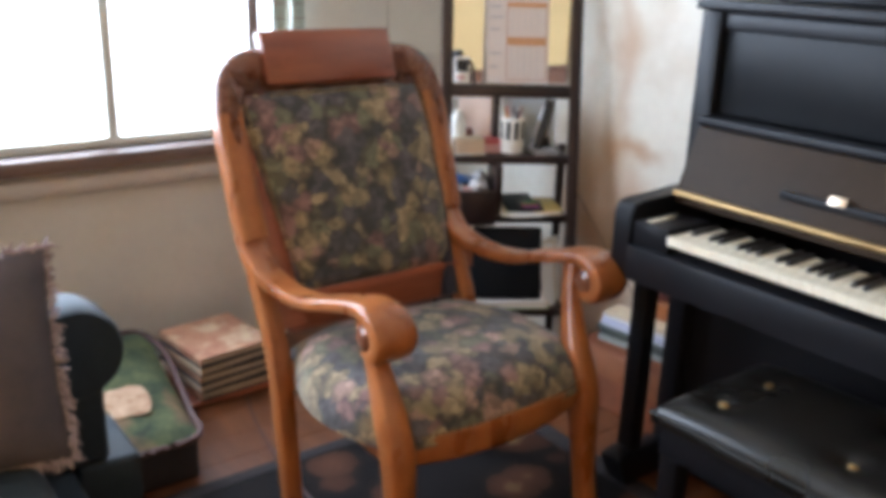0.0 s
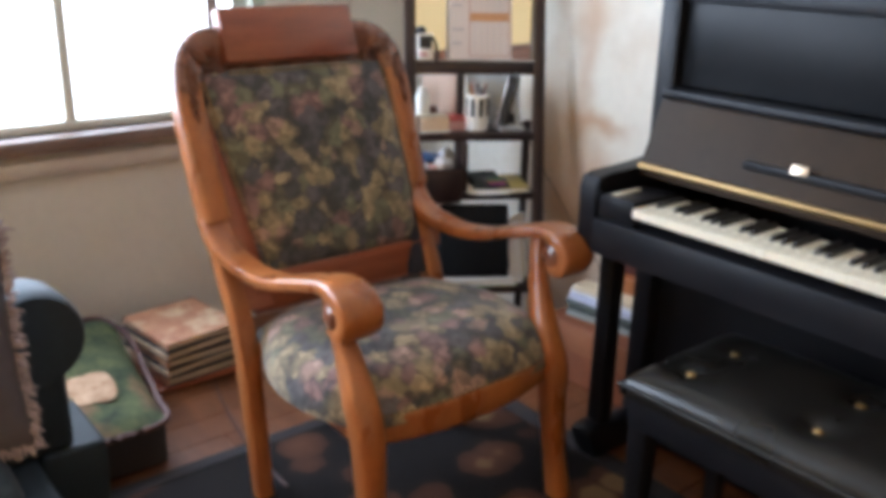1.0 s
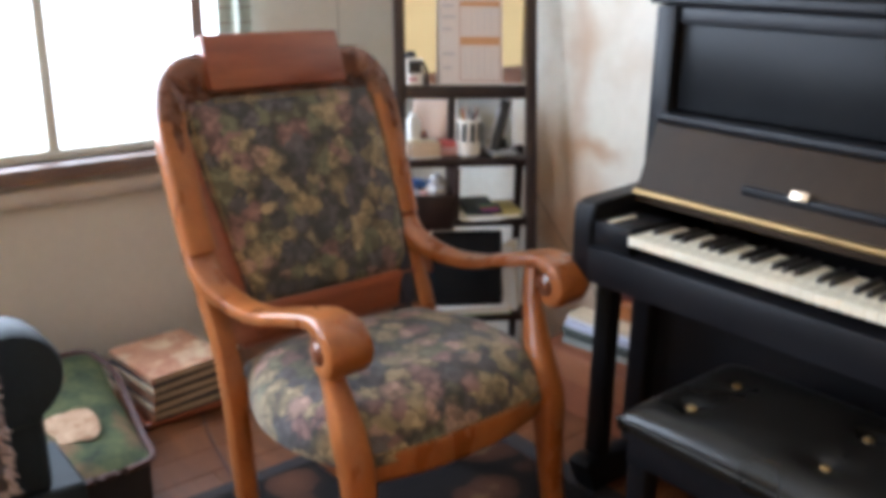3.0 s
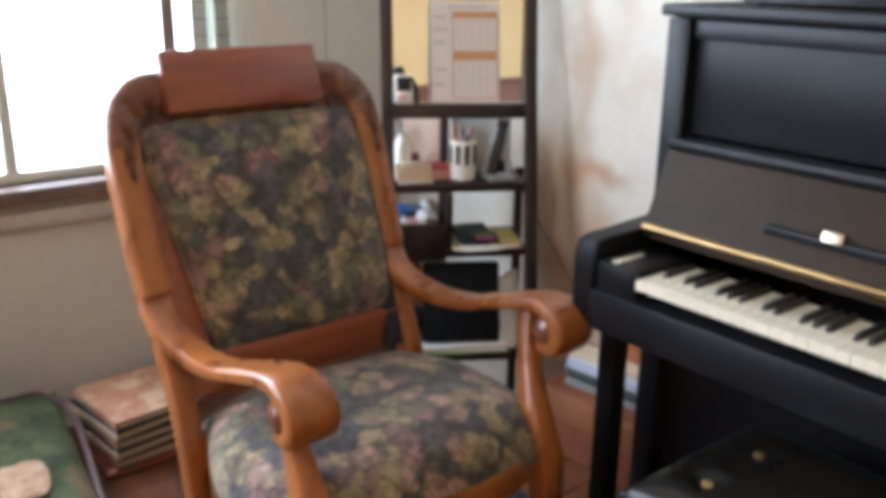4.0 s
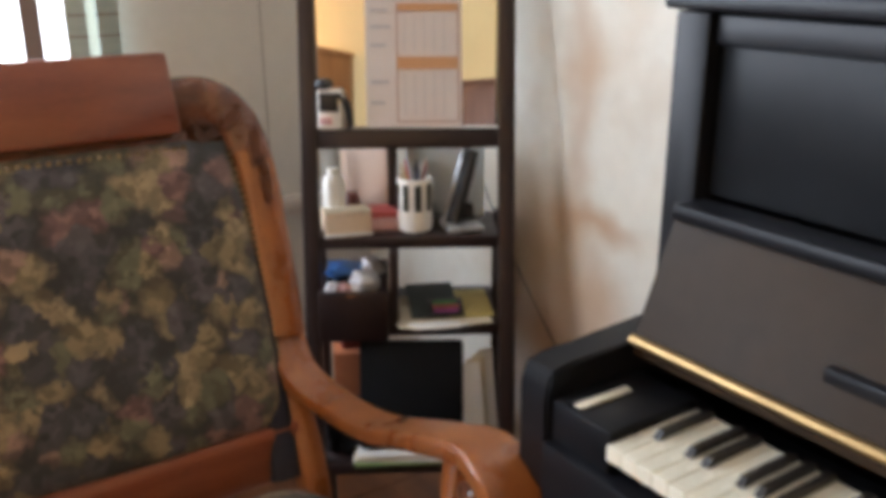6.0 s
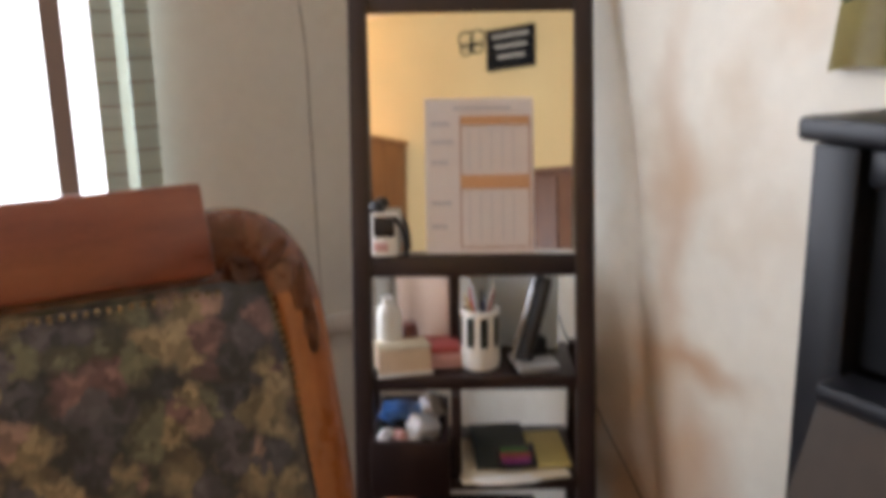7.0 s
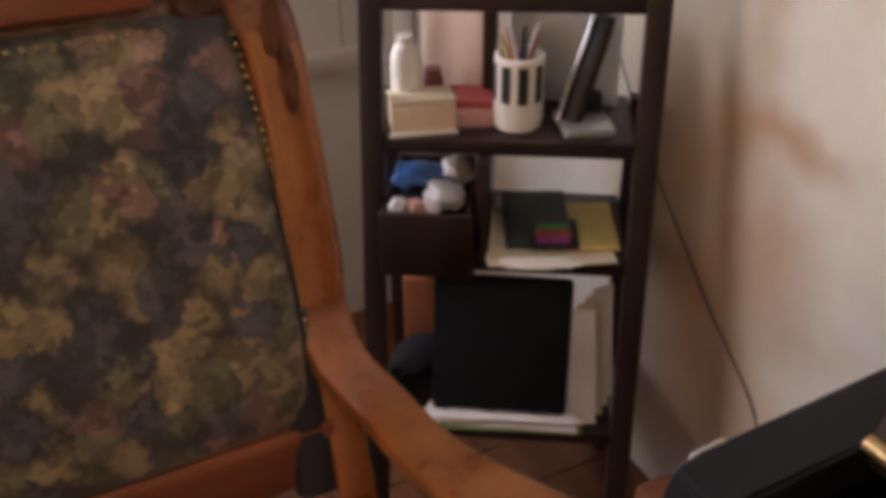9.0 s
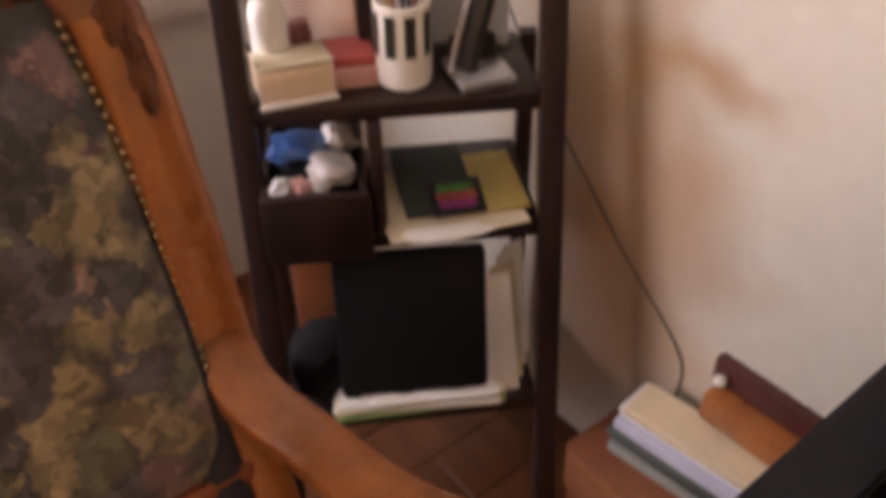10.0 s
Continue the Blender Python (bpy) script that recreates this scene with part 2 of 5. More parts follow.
def sweep(pts, sizes, side=(1, 0, 0), sides=12, power=0.6, bm=None, closed=False):
    """A bar along the points; sizes: (half width along side, half depth) at even steps. power < 1 squares the section."""
    bm = bm or bmesh.new()
    n = len(pts)
    S = Vector(side).normalized()
    rings = []
    for i, p in enumerate(pts):
        if closed:
            d = (pts[(i + 1) % n] - pts[i - 1]).normalized()
        else:
            d = (pts[min(i + 1, n - 1)] - pts[max(i - 1, 0)]).normalized()
        u = (S - d * S.dot(d))
        u = u.normalized() if u.length > 1e-4 else d.orthogonal().normalized()
        v = d.cross(u)
        f = i / max(n - 1, 1) * (len(sizes) - 1)
        k = min(int(f), len(sizes) - 2) if len(sizes) > 1 else 0
        w = f - k
        a = sizes[k] if len(sizes) == 1 else tuple(sizes[k][j] * (1 - w) + sizes[k + 1][j] * w for j in range(2))
        ring = []
        for j in range(sides):
            t = 2 * math.pi * (j + 0.5) / sides
            cx, cy = math.cos(t), math.sin(t)
            cx, cy = math.copysign(abs(cx) ** power, cx), math.copysign(abs(cy) ** power, cy)
            ring.append(bm.verts.new(p + u * cx * a[0] + v * cy * a[1]))
        rings.append(ring)
    for i in range(n if closed else n - 1):
        A, B = rings[i], rings[(i + 1) % n]
        for j in range(sides):
            bm.faces.new((A[j], A[(j + 1) % sides], B[(j + 1) % sides], B[j]))
    if not closed:
        bm.faces.new(rings[0][::-1])
        bm.faces.new(rings[-1])
    return bm


def lathe(profile, m, seg=24, bm=None):
    """Turns (radius, height) pairs about local z."""
    bm = bm or bmesh.new()
    rings = []
    for r, z in profile:
        rings.append([bm.verts.new(m @ Vector((r * math.cos(2 * math.pi * k / seg), r * math.sin(2 * math.pi * k / seg), z))) for k in range(seg)])
    for A, B in zip(rings, rings[1:]):
        for k in range(seg):
            bm.faces.new((A[k], A[(k + 1) % seg], B[(k + 1) % seg], B[k]))
    bm.faces.new(rings[0][::-1])
    bm.faces.new(rings[-1])
    return bm


def cushion_pad(fn, nu=20, nv=20, thick=0.03):
    """A closed pad: fn(u, v, side) gives the place of each point, u and v from 0 to 1, side 1 on top and 0 beneath."""
    bm = bmesh.new()
    g = {}
    for s in (0, 1):
        for i in range(nu + 1):
            for j in range(nv + 1):
                g[s, i, j] = bm.verts.new(fn(i / nu, j / nv, s))
        for i in range(nu):
            for j in range(nv):
                bm.faces.new((g[s, i, j], g[s, i + 1, j], g[s, i + 1, j + 1], g[s, i, j + 1]))
    rim = [(i, 0) for i in range(nu)] + [(nu, j) for j in range(nv)] + [(i, nv) for i in range(nu, 0, -1)] + [(0, j) for j in range(nv, 0, -1)]
    for a, b in zip(rim, rim[1:] + rim[:1]):
        bm.faces.new((g[0, *a], g[0, *b], g[1, *b], g[1, *a]))
    return bm


def dome(u, v, p=2.2):
    return max(0.0, (1 - abs(2 * u - 1) ** p)) ** 0.5 * max(0.0, (1 - abs(2 * v - 1) ** p)) ** 0.5

# ---- room ----
XE, YN, YS, XW, H = 2.06, 2.50, -1.60, -2.40, 2.62
floor = single("floor", box(XW - 0.1, XE + 0.1, YS - 0.1, YN + 0.1, -0.12, -0.014), SILLM, "orange-brown varnished wood plank floor", "floor", kind="structure")
single("ceiling", box(XW - 0.1, XE + 0.1, YS - 0.1, YN + 0.1, H, H + 0.1), CEIL, "off-white painted ceiling", "ceiling", kind="structure")
single("wall_east", box(XE, XE + 0.12, YS - 0.1, YN + 0.12, 0, H), PLASTER, "cream plastered wall with random brownish blotches and painted brown shade", "wall", kind="structure")
single("wall_south", box(XW, XE, YS - 0.12, YS, 0, H), PLASTER_Y, "warm yellow painted wall", "wall", kind="structure")
single("wall_west", box(XW - 0.12, XW, YS - 0.12, YN + 0.12, 0, H), PLASTER_Y, "warm yellow painted wall", "wall", kind="structure")
# north wall with the window opening
WX0, WX1, WZ0, WZ1 = -1.30, 1.40, 0.727, 2.10
wb = box(XW, WX0, YN, YN + 0.14, 0, H)
box(WX1, XE, YN, YN + 0.14, 0, H, bm=wb)
box(WX0, WX1, YN, YN + 0.14, 0, WZ0, bm=wb)
box(WX0, WX1, YN, YN + 0.14, WZ1, H, bm=wb)
single("wall_north", wb, PLASTER_W, "grey-beige plastered wall under and beside the window", "wall", kind="structure")
single("backdrop", box(-3.2, 3.2, YN + 1.2, YN + 1.22, -0.6, 3.4), GLOWSKY, "overexposed bright outdoors behind the window", "backdrop", kind="structure")
# ledge rail below the sill
single("trim", sweep([Vector((XW, YN - 0.012, 0.637)), Vector((XE, YN - 0.012, 0.637))], [(0.018, 0.026)], side=(0, 1, 0), sides=10), LEDGE, "pale rounded ledge along the wall below the sill", "trim", kind="structure")
win = thing("window_1", pose(0.05, YN, WZ0), "large window with thin upright bars, blown out by daylight", "window", kind="structure")
part("window_sill", box(WX0 - 0.03, WX1 + 0.03, YN - 0.05, YN + 0.13, WZ0 - 0.045, WZ0, 0.006), SILLM, win, "brown painted sill")
for xm in (-0.58, 0.11, 0.815):
    part("mullion", box(xm - 0.017, xm + 0.017, YN + 0.03, YN + 0.075, WZ0, WZ1, 0.004), FRAMEM, win)
for z0, z1 in ((WZ0, WZ0 + 0.03), (WZ1 - 0.04, WZ1)):
    part("window_frame", box(WX0, WX1, YN + 0.028, YN + 0.078, z0, z1, 0.004), FRAMEM, win)
part("window_frame", box(WX1 - 0.04, WX1, YN + 0.026, YN + 0.08, WZ0, WZ1, 0.004), FRAMEM, win)
# upright vanes of the blind gathered at the window's end
VANE = mat("pale green blind vane", (0.46, 0.52, 0.46), (0.36, 0.42, 0.37), 0.7, scale=4, fine=140, bump=0.3, stretch=(1, 1, 12))
VANE_D = mat("brown blind vane", (0.30, 0.22, 0.19), (0.22, 0.16, 0.14), 0.7, scale=4, fine=140, bump=0.3)
blind = thing("vertical_blind", pose(1.32, YN - 0.06, 2.05), "vertical blind with greenish and brown vanes gathered at the window edge", "blind")
part("headrail", box(0.9, 1.46, YN - 0.09, YN - 0.03, 2.08, 2.13, 0.006), FRAMEM, blind)
for xv, w, mm, ang in ((1.236, 0.040, VANE_D, 8), (1.326, 0.044, VANE, -20), (1.392, 0.052, VANE, 14)):
    bmv = box(-w / 2, w / 2, -0.002, 0.002, 0.80, 2.08, m=pose(xv, YN - 0.06, 0, 0, 0, ang))
    vn = part("vane", bmv, mm, blind)
    if mm is VANE:
        for k in range(28):
            part("cord_tie", box(-w / 2 - 0.001, w / 2 + 0.001, -0.0035, -0.0022, 0.83 + 0.045 * k, 0.834 + 0.045 * k, m=pose(xv, YN - 0.06, 0, 0, 0, ang)), VANE_D, vn, smooth=False)

# ---- armchair ----
CX = 1.165


def back_y(z):
    return 1.60 + (z - 0.45) * 0.375


# near-black colour stands in for the shade on the back cushion's right side
SIDE_SHADE = mat("shade-dark cushion side cloth", (0.030, 0.028, 0.040), (0.018, 0.016, 0.024), 0.9, scale=20, fine=260, bump=0.3)
chair = thing("armchair", pose(CX, 1.45, 0), "varnished wooden armchair with carved scroll arms and floral tapestry upholstery", "armchair")
for s in (-1, 1):
    ux = CX - (0.018 if s < 0 else 0.020)
    # carved rounded shoulder, plain upright, and the leg that runs on below the arm
    sh = smooth_path([(ux + s * 0.15, back_y(1.048), 1.048), (ux + s * 0.225, back_y(1.046), 1.046), (ux + s * 0.272, back_y(1.010), 1.010), (ux + s * 0.288, back_y(0.96), 0.96), (ux + s * 0.292, back_y(0.935), 0.935)], 6)
    part("shoulder", sweep(sh, [(0.031, 0.028), (0.037, 0.031), (0.037, 0.032), (0.035, 0.032)], side=(1, 0, 0.5 * s), sides=14, power=0.55), CARVED, chair, "dark carved rounded shoulder")
    up = smooth_path([(ux + s * 0.289, back_y(0.955), 0.955), (ux + s * 0.293, back_y(0.900), 0.900), (ux + s * 0.292, back_y(0.82), 0.82), (ux + s * 0.290, back_y(0.72), 0.72), (ux + s * 0.286, back_y(0.66), 0.66)], 6)
    part("back_upright", sweep(up, [(0.0345, 0.0315), (0.034, 0.032), (0.034, 0.032)], side=(1, 0, 0), sides=14, power=0.5), WOOD, chair)
    rl = smooth_path([(ux + s * 0.286, back_y(0.68) + 0.012, 0.68), (ux + s * 0.284, 1.642, 0.549), (ux + s * 0.282, 1.585, 0.436), (ux + s * 0.280, 1.557, 0.306), (ux + s * 0.280, 1.528, 0.10), (ux + s * 0.282, 1.512, 0.002)], 6)
    part("rear_leg", sweep(rl, [(0.024, 0.026), (0.024, 0.028), (0.025, 0.028), (0.023, 0.025), (0.021, 0.022)], side=(1, 0, 0), sides=12, power=0.5), WOOD, chair)
    if s > 0:
        part("gusset", sweep(smooth_path([(ux + 0.256, back_y(0.90) + 0.010, 0.90), (ux + 0.252, back_y(0.74) + 0.005, 0.74), (ux + 0.244, back_y(0.60) + 0.006, 0.60), (ux + 0.238, back_y(0.44) + 0.006, 0.44)], 5), [(0.014, 0.020), (0.022, 0.034), (0.026, 0.034)], side=(1, 0, 0), sides=12, power=0.5), SIDE_SHADE, chair, "side of the back cushion, coloured dark for its shade")
    else:
        part("inner_stile", sweep(smooth_path([(ux - 0.252, back_y(0.90) + 0.012, 0.90), (ux - 0.246, back_y(0.74) + 0.010, 0.74), (ux - 0.236, back_y(0.60) + 0.010, 0.60), (ux - 0.230, back_y(0.45) + 0.010, 0.45)], 5), [(0.016, 0.018), (0.028, 0.026), (0.044, 0.026)], side=(1, 0, 0), sides=12, power=0.45), WOOD_RED, chair, "reddish inner stile beside the cushion")
    f, a = 0.050, 0.303
    arm = smooth_path([(ux + s * 0.290, back_y(0.74) - 0.016, 0.735), (ux + s * 0.289, 1.690, 0.668), (ux + s * 0.289, 1.630, 0.606), (CX + s * 0.291 + 0.006, 1.550, 0.573), (CX + s * 0.294 + 0.018, 1.445, 0.578), (CX + s * 0.298 + 0.036, 1.335, 0.609), (CX + s * a + f, 1.240, 0.632), (CX + s * a + f, 1.180, 0.622), (CX + s * a + f, 1.155, 0.588), (CX + s * a + f, 1.172, 0.556), (CX + s * a + f, 1.205, 0.558)], 7)
    part("arm", sweep(arm, [(0.022, 0.020), (0.033, 0.021), (0.032, 0.017), (0.033, 0.014), (0.037, 0.014), (0.043, 0.015), (0.048, 0.018), (0.049, 0.020), (0.049, 0.019), (0.047, 0.014)], side=(1, 0, 0), sides=16, power=0.38), WOOD, chair)
    roll = Matrix.Translation((CX + s * a + f, 1.192, 0.588)) @ Vector((1, 0, 0)).to_track_quat("Z", "Y").to_matrix().to_4x4()
    part("scroll", lathe([(0.001, -0.053), (0.014, -0.053), (0.018, -0.050), (0.030, -0.046), (0.030, 0.046), (0.018, 0.050), (0.014, 0.053), (0.001, 0.053)], roll, 20), CARVED, chair, "dark rolled scroll end")
    px = CX + s * 0.262
    post = smooth_path([(px + s * 0.034 + f * 0.8, 1.262, 0.618), (px + s * 0.022 + f * 0.6, 1.238, 0.553), (px + s * 0.010 + f * 0.35, 1.202, 0.495), (px, 1.150, 0.418), (px, 1.122, 0.350), (px, 1.112, 0.255), (px + s * 0.006, 1.100, 0.12), (px + s * 0.012, 1.082, 0.002)], 6)
    part("front_leg", sweep(post, [(0.015, 0.020), (0.017, 0.019), (0.023, 0.024), (0.031, 0.031), (0.032, 0.032), (0.028, 0.028), (0.023, 0.023), (0.026, 0.026)], side=(1, 0, 0), sides=14, power=0.5), WOOD, chair)
    part("seat_rail", sweep([Vector((CX + s * 0.262, 1.14, 0.352)), Vector((CX + s * 0.262, 1.56, 0.352))], [(0.014, 0.036)], side=(1, 0, 0), sides=12, power=0.4), WOOD, chair)
part("seat_rail", sweep(smooth_path([(CX - 0.25, 1.135, 0.352), (CX - 0.10, 1.105, 0.345), (CX + 0.10, 1.105, 0.345), (CX + 0.25, 1.135, 0.352)], 5), [(0.036, 0.014)], side=(0, 0, 1), sides=12, power=0.4), WOOD, chair)
part("back_rail", sweep([Vector((CX - 0.25, back_y(0.485), 0.485)), Vector((CX + 0.25, back_y(0.485), 0.485))], [(0.050, 0.016)], side=(0, 0, 1), sides=12, power=0.4), WOOD_RED, chair)
part("shoulder_panel", box(-0.265, 0.258, -0.004, 0.012, -0.056, 0.046, 0.004, m=pose(CX - 0.006, back_y(0.995), 0.995, -math.degrees(math.atan(0.375)), 0, 0)), CARVED, chair)
part("top_rail", sweep(smooth_path([(CX - 0.24, back_y(1.025), 1.025), (CX, back_y(1.037), 1.040), (CX + 0.22, back_y(1.025), 1.025)], 6), [(0.034, 0.024)], side=(0, 0, 1), sides=12, power=0.5), CARVED, chair)
# plain crest board set on the front of the top rail
TILT = math.degrees(math.atan(0.375))
crest = box(-0.183, 0.183, -0.024, 0.012, -0.066, 0.066, 0.008, m=pose(1.136, back_y(1.058) - 0.022, 1.058, -TILT, 0, 0))
part("crest_board", crest, WOOD_RED, chair, "plain reddish crest board")


def back_pad(u, v, s):
    z = 0.52 + 0.462 * v
    hw = 0.222 + 0.033 * v + 0.012 * math.sin(math.pi * v)
    x = CX + 0.018 - 0.040 * v + (2 * u - 1) * hw
    bulge = 0.004 + 0.046 * dome(u, v, 4) if s else -0.03
    lump = 0.006 * noise.noise((x * 9, z * 9, 1.0)) if s else 0
    nrm = Vector((0, -math.cos(math.atan(0.375)), math.sin(math.atan(0.375))))
    return Vector((x, back_y(z), z)) + nrm * (bulge + lump + 0.006)


part("back_cushion", cushion_pad(back_pad, 26, 30), TAPESTRY, chair, "floral tapestry back cushion")


def seat_pad(u, v, s):
    y = 1.095 + 0.51 * v
    hw = 0.268 + 0.060 * math.sin(math.pi * min(1, v * 1.1 + 0.02))
    if s == 1 and v < 0.15:
        hw -= 0.02 * (1 - v / 0.15)
    x = CX + (2 * u - 1) * hw
    z = 0.385 + (0.092 * dome(u, v, 4.0) + 0.008 * noise.noise((x * 8, y * 8, 4.0)) if s else -0.03)
    return Vector((x, y + 0.03 * abs(2 * u - 1) ** 3 * (1 - v), z))


part("seat_cushion", cushion_pad(seat_pad, 28, 26), TAPESTRY, chair, "floral tapestry seat cushion")

# ---- upright piano ----
PY1, PY0 = 1.185, -0.365
piano = thing("upright_piano", pose(1.8, 0.41, 0), "black lacquered upright piano with its keys uncovered", "piano")
for y0, y1 in ((PY1 - 0.055, PY1), (PY0, PY0 + 0.055)):
    part("side_panel", box(1.785, XE - 0.012, y0, y1, 0.0, 1.205, 0.004), BLACK, piano)
    cheek = bmesh.new()
    prof = [(1.80, 0.60), (1.556, 0.60), (1.542, 0.618), (1.540, 0.755), (1.548, 0.780), (1.575, 0.787), (1.70, 0.790), (1.80, 0.800)]
    a = [cheek.verts.new((x, y0 - 0.004, z)) for x, z in prof]
    b = [cheek.verts.new((x, y1 - 0.004, z)) for x, z in prof]
    cheek.faces.new(a)
    cheek.faces.new(b[::-1])
    for i in range(len(prof)):
        cheek.faces.new((a[i], b[i], b[(i + 1) % len(prof)], a[(i + 1) % len(prof)]))
    bmesh.ops.bevel(cheek, geom=cheek.edges[:], offset=0.004, segments=2, affect="EDGES")
    part("cheek", cheek, BLACK, piano)
    ym = (y0 + y1) / 2
    leg = box(1.636, 1.682, ym - 0.024, ym + 0.024, 0.10, 0.60, 0.006)
    part("leg", leg, BLACK, piano)
    toe = smooth_path([(1.605, ym, 0.055), (1.63, ym, 0.062), (1.70, ym, 0.055), (1.80, ym, 0.05)], 4)
    part("toe_block", sweep(toe, [(0.036, 0.05), (0.036, 0.054), (0.034, 0.046), (0.034, 0.045)], side=(0, 1, 0), sides=12, power=0.5), BLACK, piano)
for y0, y1 in ((1.022, PY1 - 0.060), (PY0 + 0.060, -0.207)):
    part("key_block", box(1.548, 1.70, y0, y1, 0.69, 0.748, 0.005), BLACK, piano)
# pale strips imitate the bright reflection on top of the key blocks
for y0 in (1.082, -0.282):
    part("block_highlight", box(1.558, 1.645, y0, y0 + 0.013, 0.7482, 0.7515, 0.001), IVORY, piano, "pale strip added as the highlight on the key block")
part("keybed", box(1.535, 1.80, PY0 + 0.057, PY1 - 0.057, 0.605, 0.690, 0.005), BLACK, piano)
part("lower_panel", box(1.815, 1.835, PY0 + 0.057, PY1 - 0.057, 0.09, 0.605, 0.004), BLACK, piano)
part("bottom_board", box(1.80, XE - 0.02, PY0 + 0.057, PY1 - 0.057, 0.02, 0.088, 0.004), BLACK, piano)
part("back_board", box(XE - 0.035, XE - 0.016, PY0 + 0.057, PY1 - 0.057, 0.09, 1.20), BLACK, piano)
fall = bmesh.new()
prof = [(1.688, 0.772), (1.690, 0.800), (1.748, 0.945), (1.775, 0.945), (1.72, 0.772)]
a = [fall.verts.new((x, PY0 + 0.058, z)) for x, z in prof]
b = [fall.verts.new((x, PY1 - 0.058, z)) for x, z in prof]
fall.faces.new(a)
fall.faces.new(b[::-1])
for i in range(5):
    fall.faces.new((a[i], b[i], b[(i + 1) % 5], a[(i + 1) % 5]))
FALLM = mat("dull brownish lacquer", (0.046, 0.029, 0.017), (0.028, 0.018, 0.011), 0.42, scale=3, fine=40, bump=0.03, spec=0.12)
part("fallboard", fall, FALLM, piano, smooth=False)
# brass colour stands in for the golden glare along the rounded lower edge
part("fallboard_edge", sweep([Vector((1.684, PY0 + 0.06, 0.795)), Vector((1.684, PY1 - 0.06, 0.795))], [(0.008, 0.007)], side=(1, 0, 0), sides=12, power=1), BRASS, piano, "brass strip imitating the glare on the fallboard edge")
part("fallboard_grip", box(1.697, 1.716, -0.05, 0.865, 0.838, 0.856, 0.004), BLACK, piano)
part("name_plate", box(-0.002, 0.002, 0.715, 0.752, -0.009, 0.009, 0.001, m=pose(1.697, 0, 0.862, 0, 21.8, 0)), plain("plate brass", (0.86, 0.70, 0.52), 0.35, 0.6), piano, "small pale brass plate")
part("music_ledge", box(1.738, 1.80, PY0 + 0.058, PY1 - 0.058, 0.948, 0.970, 0.007), BLACK, piano)
part("upper_panel", box(1.806, 1.826, PY0 + 0.057, PY1 - 0.057, 0.972, 1.203, 0.004), GLOSS, piano, "glossy black upper panel")
part("panel_frame", box(1.795, 1.806, PY0 + 0.057, PY1 - 0.057, 1.165, 1.203, 0.004), BLACK, piano)
part("lid", box(1.775, XE - 0.006, PY0 - 0.012, PY1 + 0.014, 1.207, 1.232, 0.006), BLACK, piano)
# keys
KW = 0.0235
wm = bpy.data.meshes.new("white_key")
kb = box(-KW / 2 + 0.0006, KW / 2 - 0.0006, 0, 0.155, -0.02, 0, 0.0012, seg=1)
kb.to_mesh(wm)
kb.free()
wm.materials.append(IVORY)
bmk = bpy.data.meshes.new("black_key")
kb = bmesh.new()
q = [(-0.0055, 0, 0), (0.0055, 0, 0), (0.0055, 0.095, 0), (-0.0055, 0.095, 0), (-0.0045, 0.010, 0.012), (0.0045, 0.010, 0.012), (0.0045, 0.095, 0.012), (-0.0045, 0.095, 0.012)]
v = [kb.verts.new(c) for c in q]
for fc in ((0, 1, 5, 4), (1, 2, 6, 5), (2, 3, 7, 6), (3, 0, 4, 7), (4, 5, 6, 7), (3, 2, 1, 0)):
    kb.faces.new([v[i] for i in fc])
kb.to_mesh(bmk)
kb.free()
bmk.materials.append(EBONY)
KM = WORLD_OF[piano.name].inverted()
names = "ABCDEFG"
for i in range(52):
    yk = 1.021 - KW * (i + 0.5)
    ob = new("white_key", wm)
    ob.parent = piano
    ob.matrix_local = KM @ pose(1.541, yk, 0.736, 0, 0, -90)
    if names[i % 7] in "ACDFG" and i < 51:
        ob = new("black_key", bmk)
        ob.parent = piano
        ob.matrix_local = KM @ pose(1.596, yk - KW / 2, 0.734, 0, 0, -90)

# ---- piano bench ----
bench = thing("piano_bench", pose(1.49, 0.44, 0), "black leather piano bench with a button-tufted top", "bench")
TUFTS = [(x, y) for x in (1.410, 1.560) for y in (0.735, 0.467, 0.199)]


def bench_pad(u, v, s):
    x, y = 1.305 + 0.37 * u, 0.05 + 0.775 * v
    z = 0.445
    if s:
        z = 0.470 + 0.036 * dome(u, v, 6)
        for tx, ty in TUFTS:
            d2 = ((x - tx) ** 2 + (y - ty) ** 2) ** 0.5
            z -= 0.020 * math.exp(-(d2 / 0.034) ** 1.2)
    return Vector((x, y, z))


part("cushion", cushion_pad(bench_pad, 56, 96), LEATHER, bench, "tufted black leather top")
part("piping", sweep(smooth_path([(1.303, 0.05, 0.466), (1.303, 0.44, 0.466), (1.303, 0.826, 0.466)], 6), [(0.006, 0.006)], sides=8, power=1), LEATHER, bench)
for tx, ty in TUFTS:
    part("button", lathe([(0.001, -0.004), (0.010, -0.003), (0.0105, 0.001), (0.007, 0.004), (0.001, 0.005)], pose(tx, ty, 0.490), 14), BRASS, bench, "worn brass button")
part("apron", box(1.318, 1.662, 0.065, 0.810, 0.375, 0.446, 0.005), BLACK, bench)
for x in (1.345, 1.635):
    for y in (0.09, 0.785):
        part("leg", sweep([Vector((x, y, 0.375)), Vector((x, y, 0.2)), Vector((x, y, 0.0))], [(0.026, 0.026), (0.022, 0.022), (0.016, 0.016)], sides=12, power=0.5), BLACK, bench)

# ---- ladder shelf with mirror ----
MS = Matrix.Translation((1.685, 1.697, 0)) @ Matrix.Rotation(math.atan2(-0.527, 0.85), 4, "Z")
LEAN = 0.2
